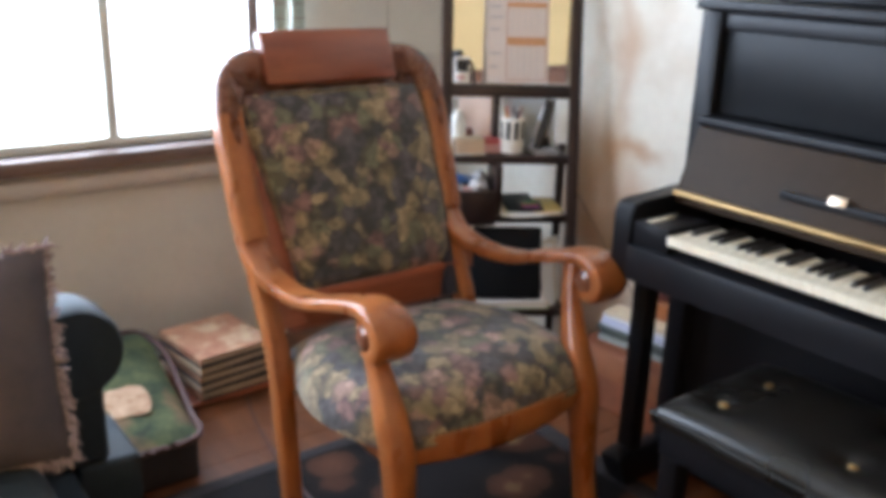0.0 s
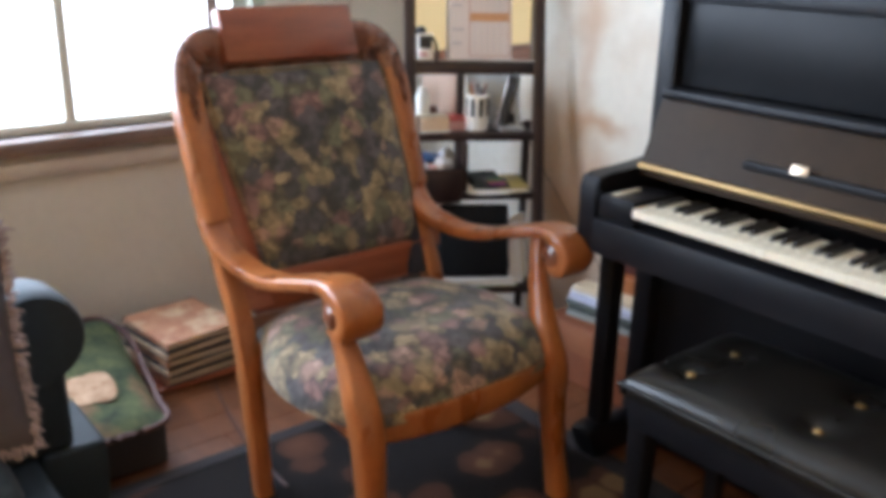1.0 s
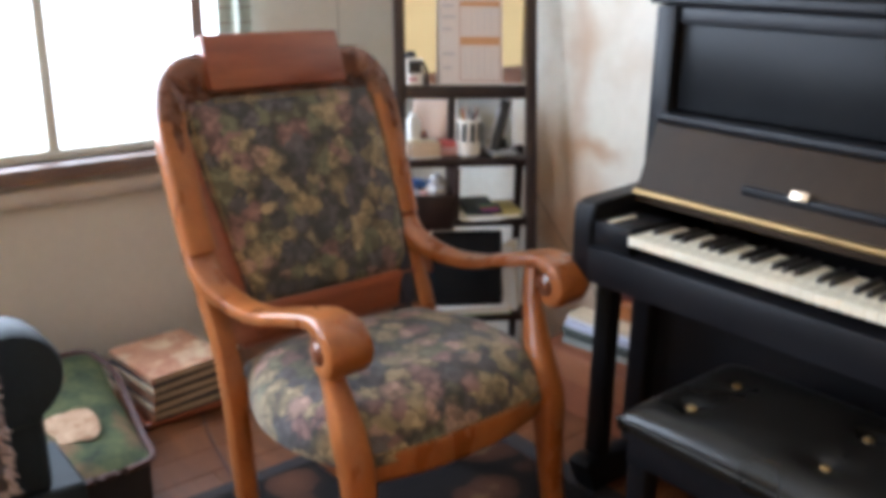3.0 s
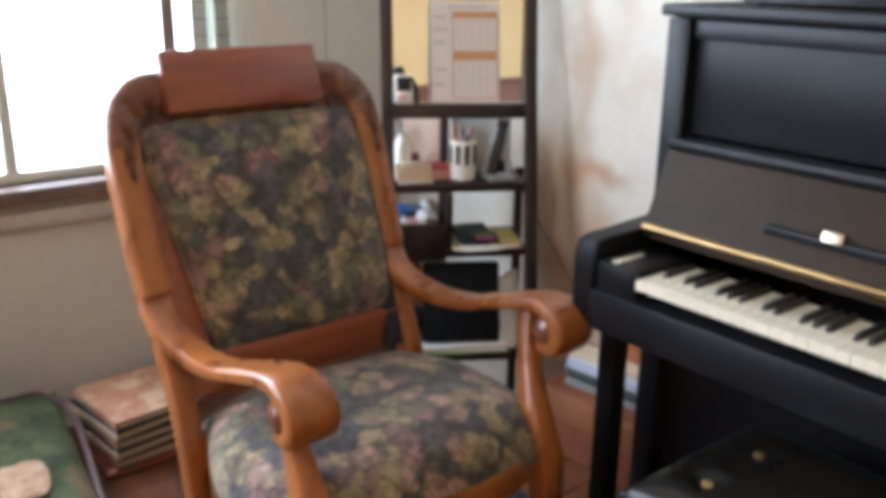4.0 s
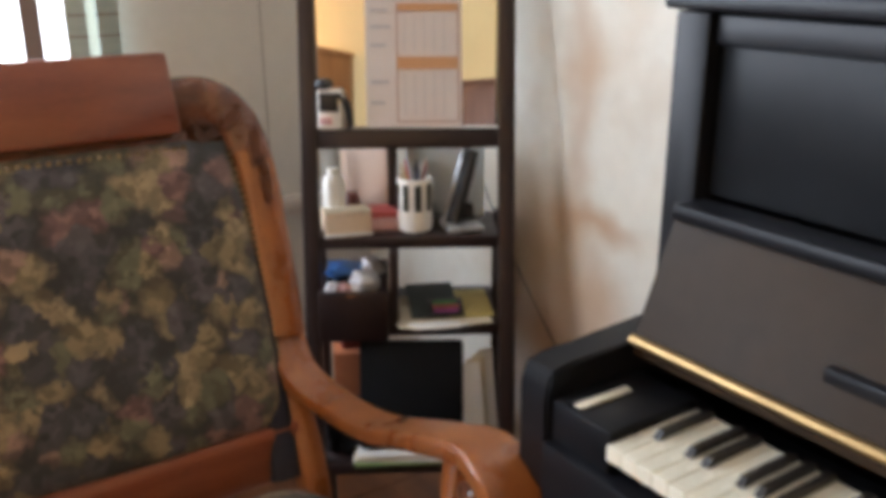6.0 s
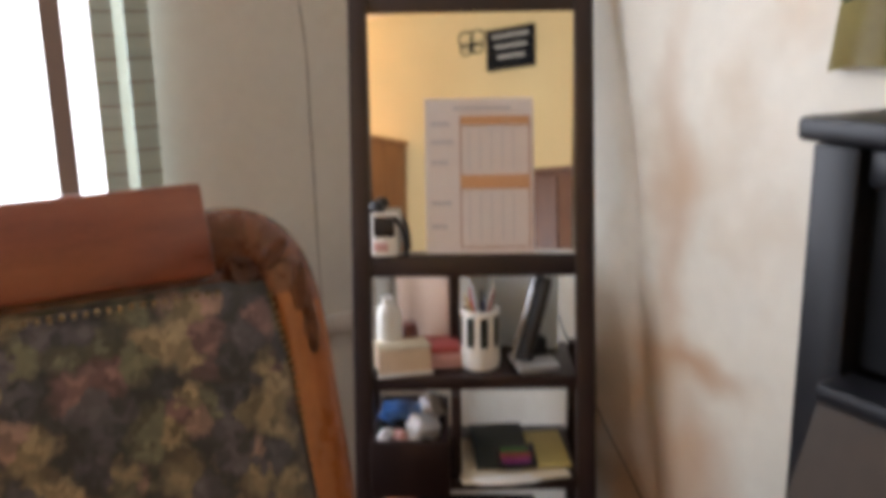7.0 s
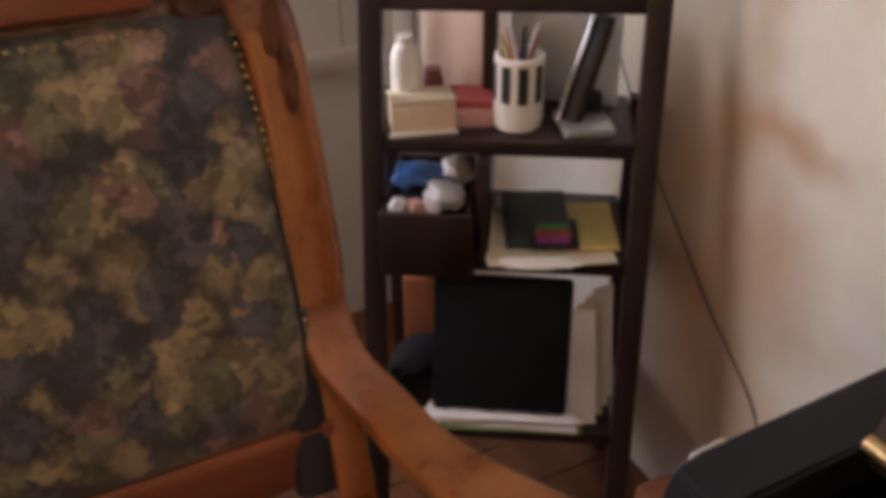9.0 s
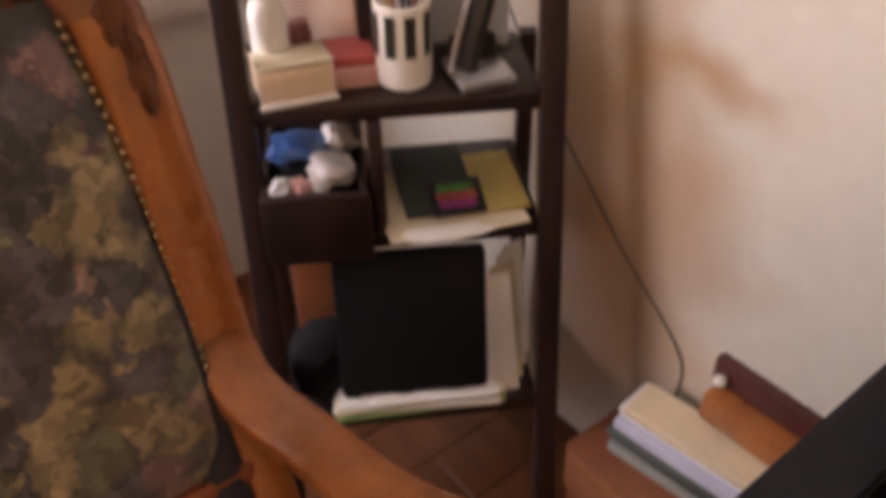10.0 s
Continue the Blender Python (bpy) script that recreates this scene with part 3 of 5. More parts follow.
shelf = thing("ladder_shelf", MS, "dark espresso ladder shelf with a mirror panel, standing across the corner", "shelf")
SL, SR = -0.185, 0.205


def spart(name, bm, material, label="", parent=None, smooth=True):
    bm.transform(MS)
    return part(name, bm, material, parent or shelf, label, smooth)


for uc in (SL, SR):
    spart("post", sweep([Vector((uc, 0.012, 0)), Vector((uc, LEAN * 1.485 + 0.012, 1.485))], [(0.017, 0.014)], side=(1, 0, 0), sides=12, power=0.3), ESPRESSO)
    spart("side_rail", sweep([Vector((uc, 0.318, 0)), Vector((uc, 0.318, 0.74))], [(0.012, 0.012)], side=(1, 0, 0), sides=12, power=0.3), ESPRESSO)
for z0, z1 in ((1.353, 1.397), (0.905, 0.945)):
    zc = (z0 + z1) / 2
    spart("rail", box(SL + 0.016, SR - 0.016, -0.008, 0.014, -(z1 - z0) / 2, (z1 - z0) / 2, 0.003, m=pose(0, LEAN * zc + 0.012, zc, -math.degrees(math.atan(LEAN)), 0, 0)), ESPRESSO)
zc = (0.945 + 1.353) / 2
spart("mirror", box(SL + 0.016, SR - 0.016, -0.002, 0.002, -0.207, 0.207, m=pose(0, LEAN * zc + 0.022, zc, -math.degrees(math.atan(0.13)), 0, 0)), MIRROR, "mirror glass")
for zb, yb in ((0.735, 0.25), (0.560, 0.25), (0.275, 0.25)):
    spart("board", box(SL + 0.014, SR - 0.014, LEAN * zb + 0.0, 0.33, zb - 0.024, zb, 0.003), ESPRESSO)
spart("divider", box(-0.032, -0.014, 0.24, 0.33, 0.735, 0.905, 0.002), ESPRESSO)
spart("divider", box(-0.032, -0.014, LEAN * 0.56 + 0.005, 0.32, 0.56, 0.711, 0.002), ESPRESSO)

# ---- small things: shared helpers ----
def sheet(w, h, t=0.002, m=None, curl=0.0, n=8):
    """A thin sheet lying in local xy, curled a little."""
    bm = bmesh.new()
    g = {}
    for s in (0, 1):
        for i in range(n + 1):
            for j in range(n + 1):
                x, y = (i / n - 0.5) * w, (j / n - 0.5) * h
                z = s * t + curl * ((2 * i / n - 1) ** 2 * 0.6 + (2 * j / n - 1) ** 2 * 0.4)
                g[s, i, j] = bm.verts.new((x, y, z))
    for s in (0, 1):
        for i in range(n):
            for j in range(n):
                bm.faces.new((g[s, i, j], g[s, i + 1, j], g[s, i + 1, j + 1], g[s, i, j + 1]))
    rim = [(i, 0) for i in range(n)] + [(n, j) for j in range(n)] + [(i, n) for i in range(n, 0, -1)] + [(0, j) for j in range(n, 0, -1)]
    for a, b in zip(rim, rim[1:] + rim[:1]):
        bm.faces.new((g[0, *a], g[0, *b], g[1, *b], g[1, *a]))
    if m is not None:
        bm.transform(m)
    return bm


def crumple(w, d, h, m, seed, amp=0.35):
    """A crumpled packet."""
    bm = bmesh.new()
    bmesh.ops.create_icosphere(bm, subdivisions=3, radius=1.0)
    for v in bm.verts:
        k = 1 + amp * noise.noise(v.co * 1.7 + Vector((seed, seed * 2, 0))) + 0.15 * noise.noise(v.co * 5 + Vector((seed, 0, 3)))
        v.co = Vector((math.copysign(abs(v.co.x) ** 0.7, v.co.x) * w / 2, math.copysign(abs(v.co.y) ** 0.7, v.co.y) * d / 2, math.copysign(abs(v.co.z) ** 0.8, v.co.z) * h / 2)) * k
    bm.transform(m)
    return bm


PAPER = mat("white paper", (0.80, 0.77, 0.72), (0.72, 0.69, 0.64), 0.8, scale=6, fine=80, bump=0.1)
CREAM = mat("cream paper", (0.72, 0.62, 0.45), (0.62, 0.52, 0.36), 0.8, scale=9, fine=90, bump=0.15)
YELLOW = mat("yellow card", (0.62, 0.50, 0.18), (0.52, 0.41, 0.13), 0.7, scale=8, fine=80)
TANBOARD = mat("tan board", (0.74, 0.57, 0.46), (0.68, 0.51, 0.40), 0.75, scale=4, fine=70)
BEIGE = mat("beige carton", (0.80, 0.62, 0.44), (0.73, 0.55, 0.38), 0.7, scale=8, fine=80)
REDPINK = mat("red carton", (0.55, 0.12, 0.11), (0.46, 0.09, 0.09), 0.6, scale=9, fine=80)
PINK = mat("pink carton", (0.66, 0.38, 0.35), (0.58, 0.32, 0.30), 0.65, scale=9, fine=80)
PALEBLUE = mat("pale blue board", (0.74, 0.80, 0.82), (0.68, 0.74, 0.76), 0.7, scale=5, fine=60)
WHITEPL = mat("white ceramic", (0.90, 0.87, 0.80), (0.85, 0.81, 0.74), 0.35, scale=9, fine=80, bump=0.03)
BLACKPL = mat("black plastic", (0.014, 0.014, 0.017), (0.009, 0.009, 0.011), 0.38, scale=9, fine=120, bump=0.06)
MATTEBLK = mat("matte black cloth", (0.008, 0.008, 0.009), (0.006, 0.006, 0.007), 0.85, scale=9, fine=200, bump=0.2, spec=0.2)
SILVER = mat("silver plastic", (0.55, 0.55, 0.56), (0.45, 0.45, 0.46), 0.3, metal=0.7, scale=9, fine=90, bump=0.03)
BLUEPK = mat("blue packet foil", (0.05, 0.16, 0.42), (0.04, 0.11, 0.32), 0.35, scale=12, fine=70, bump=0.1)
WHITEPK = mat("white packet", (0.68, 0.66, 0.66), (0.55, 0.53, 0.54), 0.5, scale=12, fine=70, bump=0.1)
GREENMAG = mat("green magazine", (0.30, 0.42, 0.16), (0.24, 0.34, 0.12), 0.5, scale=8)
DARKENV = mat("dark grey envelope", (0.040, 0.052, 0.050), (0.030, 0.038, 0.038), 0.7, scale=8)
ORANGE = mat("orange cloth", (0.42, 0.14, 0.05), (0.30, 0.08, 0.035), 0.85, scale=14, fine=120, bump=0.3)
REDCL = mat("red cloth", (0.24, 0.045, 0.030), (0.17, 0.030, 0.022), 0.85, scale=14, fine=120, bump=0.3)


def at_shelf(u, y, z, rx=0, ry=0, rz=0):
    return MS @ pose(u, y, z, rx, ry, rz)


# ---- armchair studs ----
STUD = bpy.data.meshes.new("stud")
sb = lathe([(0.0046, 0.0), (0.0042, 0.0022), (0.0021, 0.0040), (0.0004, 0.0043)], Matrix.Identity(4), 7)
sb.to_mesh(STUD)
sb.free()
STUD.polygons.foreach_set("use_smooth", [True] * len(STUD.polygons))
STUD.materials.append(mat("antique brass stud", (0.50, 0.37, 0.20), (0.28, 0.20, 0.11), 0.28, metal=0.8, scale=60, fine=300, bump=0.05))
CI = WORLD_OF[chair.name].inverted()


def stud(place, normal):
    ob = new("stud", STUD)
    ob.parent = chair
    ob.matrix_local = CI @ (Matrix.Translation(place) @ Vector(normal).to_track_quat("Z", "Y").to_matrix().to_4x4())


NB = Vector((0, -math.cos(math.atan(0.375)), math.sin(math.atan(0.375))))
for k in range(40):
    v = 0.01 + 0.93 * k / 39
    for u in (0.012, 0.988):
        stud(back_pad(u, v, 1) + NB * 0.001, (NB + Vector((0.5 if u > 0.5 else -0.5, 0, 0))))
for k in range(26):
    x = 1.136 - 0.178 + 0.356 * k / 25
    stud(Vector((x, back_y(0.980) - 0.046, 0.982)), NB)
for k in range(34):
    u = 0.03 + 0.94 * k / 33
    p = seat_pad(u, 0.0, 1)
    stud(Vector((p.x, p.y - 0.001, p.z - 0.006)), (0, -1, 0.1))
# carved leaves beside the crest board and down the shoulders
for s in (-1, 1):
    for k, (dx, z, ln, w, rot) in enumerate(((0.214, 1.012, 0.040, 0.020, 25), (0.232, 0.990, 0.046, 0.018, -15), (0.205, 0.984, 0.036, 0.016, 70), (0.258, 1.010, 0.040, 0.016, -45), (0.286, 0.960, 0.052, 0.017, -80), (0.292, 0.905, 0.060, 0.015, -88))):
        lf = bmesh.new()
        R = Matrix.Translation(Vector((CX - 0.014 + s * dx, back_y(z), z)) + NB * (0.012 if k < 3 else 0.028)) @ NB.to_track_quat("Z", "Y").to_matrix().to_4x4() @ Matrix.Rotation(radians(-s * rot), 4, "Z")
        grid = {}
        for i in range(9):
            for j in range(5):
                tt, q = i / 8, j / 2 - 1
                wd = w * math.sin(math.pi * min(1, 0.06 + 0.94 * tt)) ** 0.7 * (1 + 0.18 * math.sin(tt * 19))
                grid[i, j] = lf.verts.new(R @ Vector(((tt - 0.5) * ln * 1.4, q * wd, 0.010 * (1 - q * q) - 0.004 * (1 - abs(q)) ** 6)))
        for i in range(8):
            for j in range(4):
                lf.faces.new((grid[i, j], grid[i + 1, j], grid[i + 1, j + 1], grid[i, j + 1]))
        bmesh.ops.solidify(lf, geom=lf.faces[:], thickness=0.003)
        part("carved_leaf", lf, CARVED if k < 3 else CARVED_MID, chair)

# ---- shelf contents, upper board ----
ZB = 0.7355
YF = LEAN * 0.735
cup = thing("pen_cup", at_shelf(0.022, YF + 0.055, ZB), "white ceramic pen cup with dark upright bars", "pen cup")
CR = 0.036
prof = [(0.030, 0.0), (0.034, 0.003), (CR, 0.012), (CR, 0.108), (CR - 0.004, 0.110), (CR - 0.005, 0.104), (CR - 0.006, 0.02), (0.001, 0.02)]
part("body", lathe(prof, WORLD_OF[cup.name], 32), WHITEPL, cup)
for k in range(9):
    a = 2 * math.pi * k / 9
    bmx = bmesh.new()
    vs = []
    for da in (-0.19, -0.06, 0.06, 0.19):
        for z in (0.046, 0.100):
            vs.append(bmx.verts.new(WORLD_OF[cup.name] @ Vector(((CR + 0.0012) * math.cos(a + da), (CR + 0.0012) * math.sin(a + da), z))))
    for q in range(3):
        bmx.faces.new((vs[2 * q], vs[2 * q + 2], vs[2 * q + 3], vs[2 * q + 1]))
    part("bar", bmx, plain("dark glaze", (0.03, 0.035, 0.03), 0.3), cup)
random.seed(5)
for k, (c, ln) in enumerate((((0.75, 0.72, 0.68), 0.150), ((0.05, 0.04, 0.05), 0.140), ((0.50, 0.09, 0.07), 0.142), ((0.62, 0.44, 0.20), 0.138), ((0.66, 0.66, 0.68), 0.168), ((0.04, 0.05, 0.10), 0.136), ((0.30, 0.10, 0.08), 0.144))):
    a = 2 * math.pi * k / 7 + 0.5
    bt, tp = Vector((0.012 * math.cos(a + 2.6), 0.012 * math.sin(a + 2.6), 0.022)), Vector((0.028 * math.cos(a), 0.028 * math.sin(a), ln))
    W = WORLD_OF[cup.name]
    pb = sweep([W @ bt, W @ (bt * 0.5 + tp * 0.5), W @ (bt * 0.1 + tp * 0.9), W @ tp], [(0.0036, 0.0036), (0.0036, 0.0036), (0.0034, 0.0034), (0.0012, 0.0012)], sides=8, power=1)
    single("pen", pb, mat("pen colour %s" % "abcdefg"[k], c, tuple(x * 0.8 for x in c), 0.4, scale=30, bump=0.0), ("slim pen standing in the white cup", "dark pen standing in the white cup", "red pencil standing in the white cup", "wooden pencil standing in the white cup", "long silver pen leaning out of the cup", "navy pen standing in the white cup", "brown pencil standing in the white cup")[k], "pen", "pens in the cup")
ph = thing("phone", at_shelf(0.118, YF + 0.06, ZB), "black and silver cordless handset standing in its cradle", "phone")
W = WORLD_OF[ph.name]
part("cradle", box(-0.040, 0.035, -0.05, 0.035, 0.0, 0.016, 0.006, m=W @ pose(0, 0, 0, 0, 0, 12)), SILVER, ph)
part("cradle_back", box(-0.03, 0.03, 0.0, 0.03, 0.01, 0.05, 0.008, m=W @ pose(0, 0, 0, -14, 0, 12)), BLACKPL, ph)
hs = smooth_path([(-0.022, -0.012, 0.014), (-0.010, -0.002, 0.06), (0.006, 0.010, 0.11), (0.020, 0.018, 0.160)], 5)
part("handset", sweep([W @ p for p in hs], [(0.019, 0.010), (0.019, 0.012), (0.018, 0.011), (0.016, 0.010)], side=W.to_3x3() @ Vector((0.8, -0.6, 0)), sides=14, power=0.6), BLACKPL, ph)
part("trim_strip", sweep([W @ (p + Vector((-0.017, -0.008, 0))) for p in hs], [(0.004, 0.0035)], side=W.to_3x3() @ Vector((0.8, -0.6, 0)), sides=8), SILVER, ph, "bright silver edge")
single("pale_board", box(-0.083, 0.083, -0.003, 0.003, 0, 0.162, 0.001, m=at_shelf(0.0885, 0.302, ZB, 0, 0, -12)), PALEBLUE, "pale blue-grey board standing at the back of the shelf", "board")
single("tan_board", box(-0.056, 0.056, -0.004, 0.004, 0, 0.165, 0.003, m=at_shelf(-0.083, 0.298, ZB, 0, 0, -27)), TANBOARD, "tan rectangular board standing at the back of the shelf", "board")
single("grey_panel", box(-0.018, 0.018, -0.004, 0.004, 0, 0.150, 0.002, m=at_shelf(-0.155, 0.296, ZB, 0, 0, -22)), mat("grey brown card", (0.30, 0.27, 0.22), (0.25, 0.22, 0.18), 0.8), "grey-brown card standing at the back of the shelf", "card")
wp = bmesh.new()
lathe([(0.022, 0.0), (0.0240, 0.004), (0.0235, 0.092), (0.019, 0.106), (0.012, 0.112), (0.012, 0.124), (0.001, 0.125)], at_shelf(-0.143, YF + 0.078, ZB), 20, wp)
single("white_bottle", wp, WHITEPL, "plain white bottle catching the window light", "bottle")
bx = thing("beige_box", at_shelf(-0.118, YF + 0.045, ZB), "small beige carton with its lid a little open", "carton")
part("body", box(-0.046, 0.046, -0.032, 0.03, 0, 0.044, 0.002, m=WORLD_OF[bx.name] @ pose(0, 0, 0, 0, 0, 14)), BEIGE, bx)
part("lid", box(-0.047, 0.047, -0.034, 0.03, 0.045, 0.048, 0.001, m=WORLD_OF[bx.name] @ pose(0, 0, 0, -4, 0, 14)), CREAM, bx)
part("tray", box(-0.050, 0.048, -0.040, -0.0335, 0.0, 0.006, 0.001, m=WORLD_OF[bx.name] @ pose(0, 0, 0, 0, 0, 14)), PAPER, bx)
rx = thing("red_box", at_shelf(-0.055, YF + 0.075, ZB), "flat red and pink carton lying on the shelf", "carton")
part("body", box(-0.034, 0.040, -0.035, 0.035, 0, 0.026, 0.002, m=WORLD_OF[rx.name] @ pose(0, 0, 0, 0, 0, 6)), PINK, rx)
part("lid", box(-0.033, 0.039, -0.028, 0.034, 0.0265, 0.040, 0.002, m=WORLD_OF[rx.name] @ pose(0, 0, 0, 0, 0, 6)), REDPINK, rx)
single("small_jar", lathe([(0.014, 0), (0.016, 0.004), (0.016, 0.05), (0.013, 0.056), (0.013, 0.064), (0.001, 0.065)], at_shelf(-0.108, YF + 0.112, ZB), 18), mat("dusky red glass", (0.22, 0.08, 0.07), (0.15, 0.05, 0.05), 0.3), "small dusky red jar with a flat lid", "jar")

# ---- calendar and clock on the mirror's ledge ----
TL = -math.degrees(math.atan(LEAN))
CALM = MS @ pose(0.023, LEAN * 1.08 - 0.0035, 1.080, TL, 0, 0)
cal = thing("calendar", CALM, "white printed calendar sheet propped against the mirror", "calendar")
part("sheet", sheet(0.186, 0.266, 0.0016, CALM @ pose(0, 0, 0, 90, 0, 0), 0.002), mat("calendar paper", (0.78, 0.70, 0.66), (0.72, 0.63, 0.58), 0.75, scale=5, fine=60, bump=0.05), cal)
LINE = plain("printed brown line", (0.42, 0.22, 0.15), 0.8)
PALE = plain("printed grey line", (0.55, 0.50, 0.50), 0.8)
BAND = plain("printed orange band", (0.62, 0.33, 0.16), 0.8)


def ink(x0, x1, z0, z1, m, mt):
    part("print", box(x0, x1, -0.0056, -0.0046, z0, z1, m=CALM), mt, cal, smooth=False)


for x in (-0.032, 0.086):
    ink(x - 0.0012, x + 0.0012, -0.122, 0.102, 0, LINE)
ink(-0.033, 0.087, -0.124, -0.1216, 0, LINE)
ink(-0.033, 0.087, 0.088, 0.103, 0, BAND)
ink(-0.033, 0.087, -0.022, 0.002, 0, BAND)
for k in range(5):
    for z0, z1 in ((0.010, 0.080), (-0.112, -0.030)):
        ink(-0.018 + k * 0.019, -0.0165 + k * 0.019, z0, z1, 0, PALE)
for z, w in ((0.086, 0.034), (0.055, 0.040), (0.020, 0.030), (-0.05, 0.036), (-0.09, 0.028)):
    ink(-0.084, -0.084 + w, z, z + 0.007, 0, PALE)
ink(-0.045, 0.055, 0.113, 0.119, 0, PALE)
clk = thing("desk_clock", MS @ pose(-0.142, LEAN * 0.945 - 0.006, 0.9465), "small black and white desk clock with a dark display", "clock")
CK = WORLD_OF[clk.name]
part("body", box(-0.022, 0.024, -0.010, 0.008, 0.0, 0.078, 0.006, m=CK @ pose(0, 0, 0, -8, 0, 0)), WHITEPL, clk)
part("display", box(-0.019, 0.018, -0.0125, -0.0095, 0.034, 0.070, 0.001, m=CK @ pose(0, 0, 0, -8, 0, 0)), BLACKPL, clk, "black display")
part("foot_label", box(-0.018, 0.006, -0.0125, -0.0095, 0.010, 0.024, 0.001, m=CK @ pose(0, 0, 0, -8, 0, 0)), PINK, clk)
part("cap", lathe([(0.013, 0), (0.015, 0.006), (0.010, 0.016), (0.001, 0.019)], CK @ pose(-0.012, 0.005, 0.080), 14), BLACKPL, clk)
part("strap", sweep([CK @ p for p in smooth_path([(0.018, -0.004, 0.070), (0.031, -0.006, 0.048), (0.036, -0.006, 0.020), (0.037, -0.006, 0.001)], 5)], [(0.004, 0.003)], sides=8), BLACKPL, clk)

# ---- middle board: drawer bin, papers ----
ZM = 0.5605
bin_ = thing("drawer_bin", at_shelf(-0.11, 0.2, 0.533), "dark open drawer bin filled with packets", "bin")
BF = LEAN * 0.58 - 0.022
part("front", box(-0.172, -0.034, BF, BF + 0.012, 0.532, 0.638, 0.003, m=MS), ESPRESSO, bin_)
for u in (-0.170, -0.046):
    part("side", box(u, u + 0.008, BF + 0.012, 0.30, 0.5608, 0.638, 0.002, m=MS), ESPRESSO, bin_)
part("back", box(-0.162, -0.046, 0.29, 0.30, 0.5608, 0.638, 0.002, m=MS), ESPRESSO, bin_)
for k, (u, y, z, w, d, h, mt, lb) in enumerate(((-0.118, 0.20, 0.645, 0.085, 0.07, 0.035, BLUEPK, "blue foil packet lying in the bin"), (-0.080, 0.155, 0.640, 0.055, 0.05, 0.038, WHITEPK, "crumpled white packet lying in the bin"), (-0.125, 0.125, 0.628, 0.030, 0.03, 0.038, PINK, "small pink packet lying in the bin"), (-0.150, 0.120, 0.632, 0.018, 0.022, 0.05, WHITEPK, "white paper slip sticking out of the bin"), (-0.066, 0.215, 0.650, 0.040, 0.05, 0.035, WHITEPK, "white packet at the bin's edge"), (-0.10, 0.18, 0.598, 0.11, 0.12, 0.07, MATTEBLK, "dark pouch at the bottom of the bin"), (-0.098, 0.135, 0.630, 0.03, 0.03, 0.045, WHITEPK, "folded white slip in the bin"))):
    single("packet", crumple(w, d, h, at_shelf(u, y, z, 10 * k, 15 - 7 * k, 25 * k), k + 1.3), mt, lb, "packet", "packets in the bin")
YM = LEAN * 0.56
single("cream_sheet", sheet(0.19, 0.17, 0.002, at_shelf(0.070, YM + 0.065, ZM + 0.001, 0, 0, 8), 0.004), CREAM, "crumpled cream paper hanging over the shelf edge", "paper")
single("white_slip", crumple(0.115, 0.030, 0.010, at_shelf(0.060, YM - 0.014, ZM + 0.004, 0, 0, 4), 7.7, 0.3), PAPER, "crumpled white paper slip at the shelf edge", "paper")
single("yellow_folder", box(-0.045, 0.045, -0.065, 0.075, 0.0, 0.006, 0.001, m=at_shelf(0.132, YM + 0.085, ZM + 0.007, 0, 0, 4)), YELLOW, "yellow paper folder lying on the shelf", "folder")
single("dark_envelope", box(-0.05, 0.05, -0.075, 0.075, 0.0, 0.008, 0.001, m=at_shelf(0.056, YM + 0.100, ZM + 0.008, 6, 0, 5)), DARKENV, "dark grey-green envelope lying on papers", "envelope")
pc = thing("photo_card", at_shelf(0.083, YM + 0.045, ZM + 0.018, 12, 0, 4), "small dark card printed with a green and pink picture", "card")
PCW = WORLD_OF[pc.name]
part("card", box(-0.036, 0.036, -0.033, 0.033, 0, 0.003, 0.0006, m=PCW), BLACKPL, pc)
for x0, x1, y0, y1, c, nm in ((-0.026, 0.024, 0.008, 0.022, (0.06, 0.26, 0.06), "print green"), (-0.028, 0.028, -0.008, 0.008, (0.42, 0.10, 0.08), "print red"), (-0.026, 0.024, -0.022, -0.008, (0.34, 0.05, 0.26), "print pink")):
    part("print", box(x0, x1, y0, y1, 0.0031, 0.0036, m=PCW), mat(nm, c, tuple(v * 0.5 for v in c), 0.4, scale=90, fine=300, bump=0), pc, smooth=False)

# ---- lower board ----
ZL = 0.2755
YL = LEAN * 0.275
mags = thing("magazine_stack", at_shelf(0.01, YL + 0.1, ZL), "short stack of white and green magazines lying under a black case", "magazines")
for k, (mt, w, d, r) in enumerate(((GREENMAG, 0.25, 0.18, 2), (PAPER, 0.245, 0.18, -2), (CREAM, 0.25, 0.175, 3), (PAPER, 0.235, 0.18, 0))):
    part("magazine", box(-w / 2, w / 2, -d / 2, d / 2, 0, 0.0062, 0.001, m=at_shelf(0.014, YL + 0.082, ZL + 0.0065 * k, 0, 0, r)), mt, mags)
single("black_case", box(-0.106, 0.106, -0.012, 0.012, 0.0, 0.225, 0.008, m=at_shelf(0.010, YL + 0.016, ZL + 0.027, -14, 0, -1)), MATTEBLK, "flat matte black case leaning on the shelf", "case")
for k in range(3):
    part("clasp", box(-0.011, 0.011, -0.003, 0, 0, 0.004, 0.001, m=at_shelf(-0.080 + 0.075 * k, YL + 0.0035, ZL + 0.034, -14, 0, -1)), BLACKPL, bpy.data.objects["black_case"])
lp = thing("loose_papers", at_shelf(0.15, YL + 0.1, ZL), "loose white papers standing beside the black case", "papers")
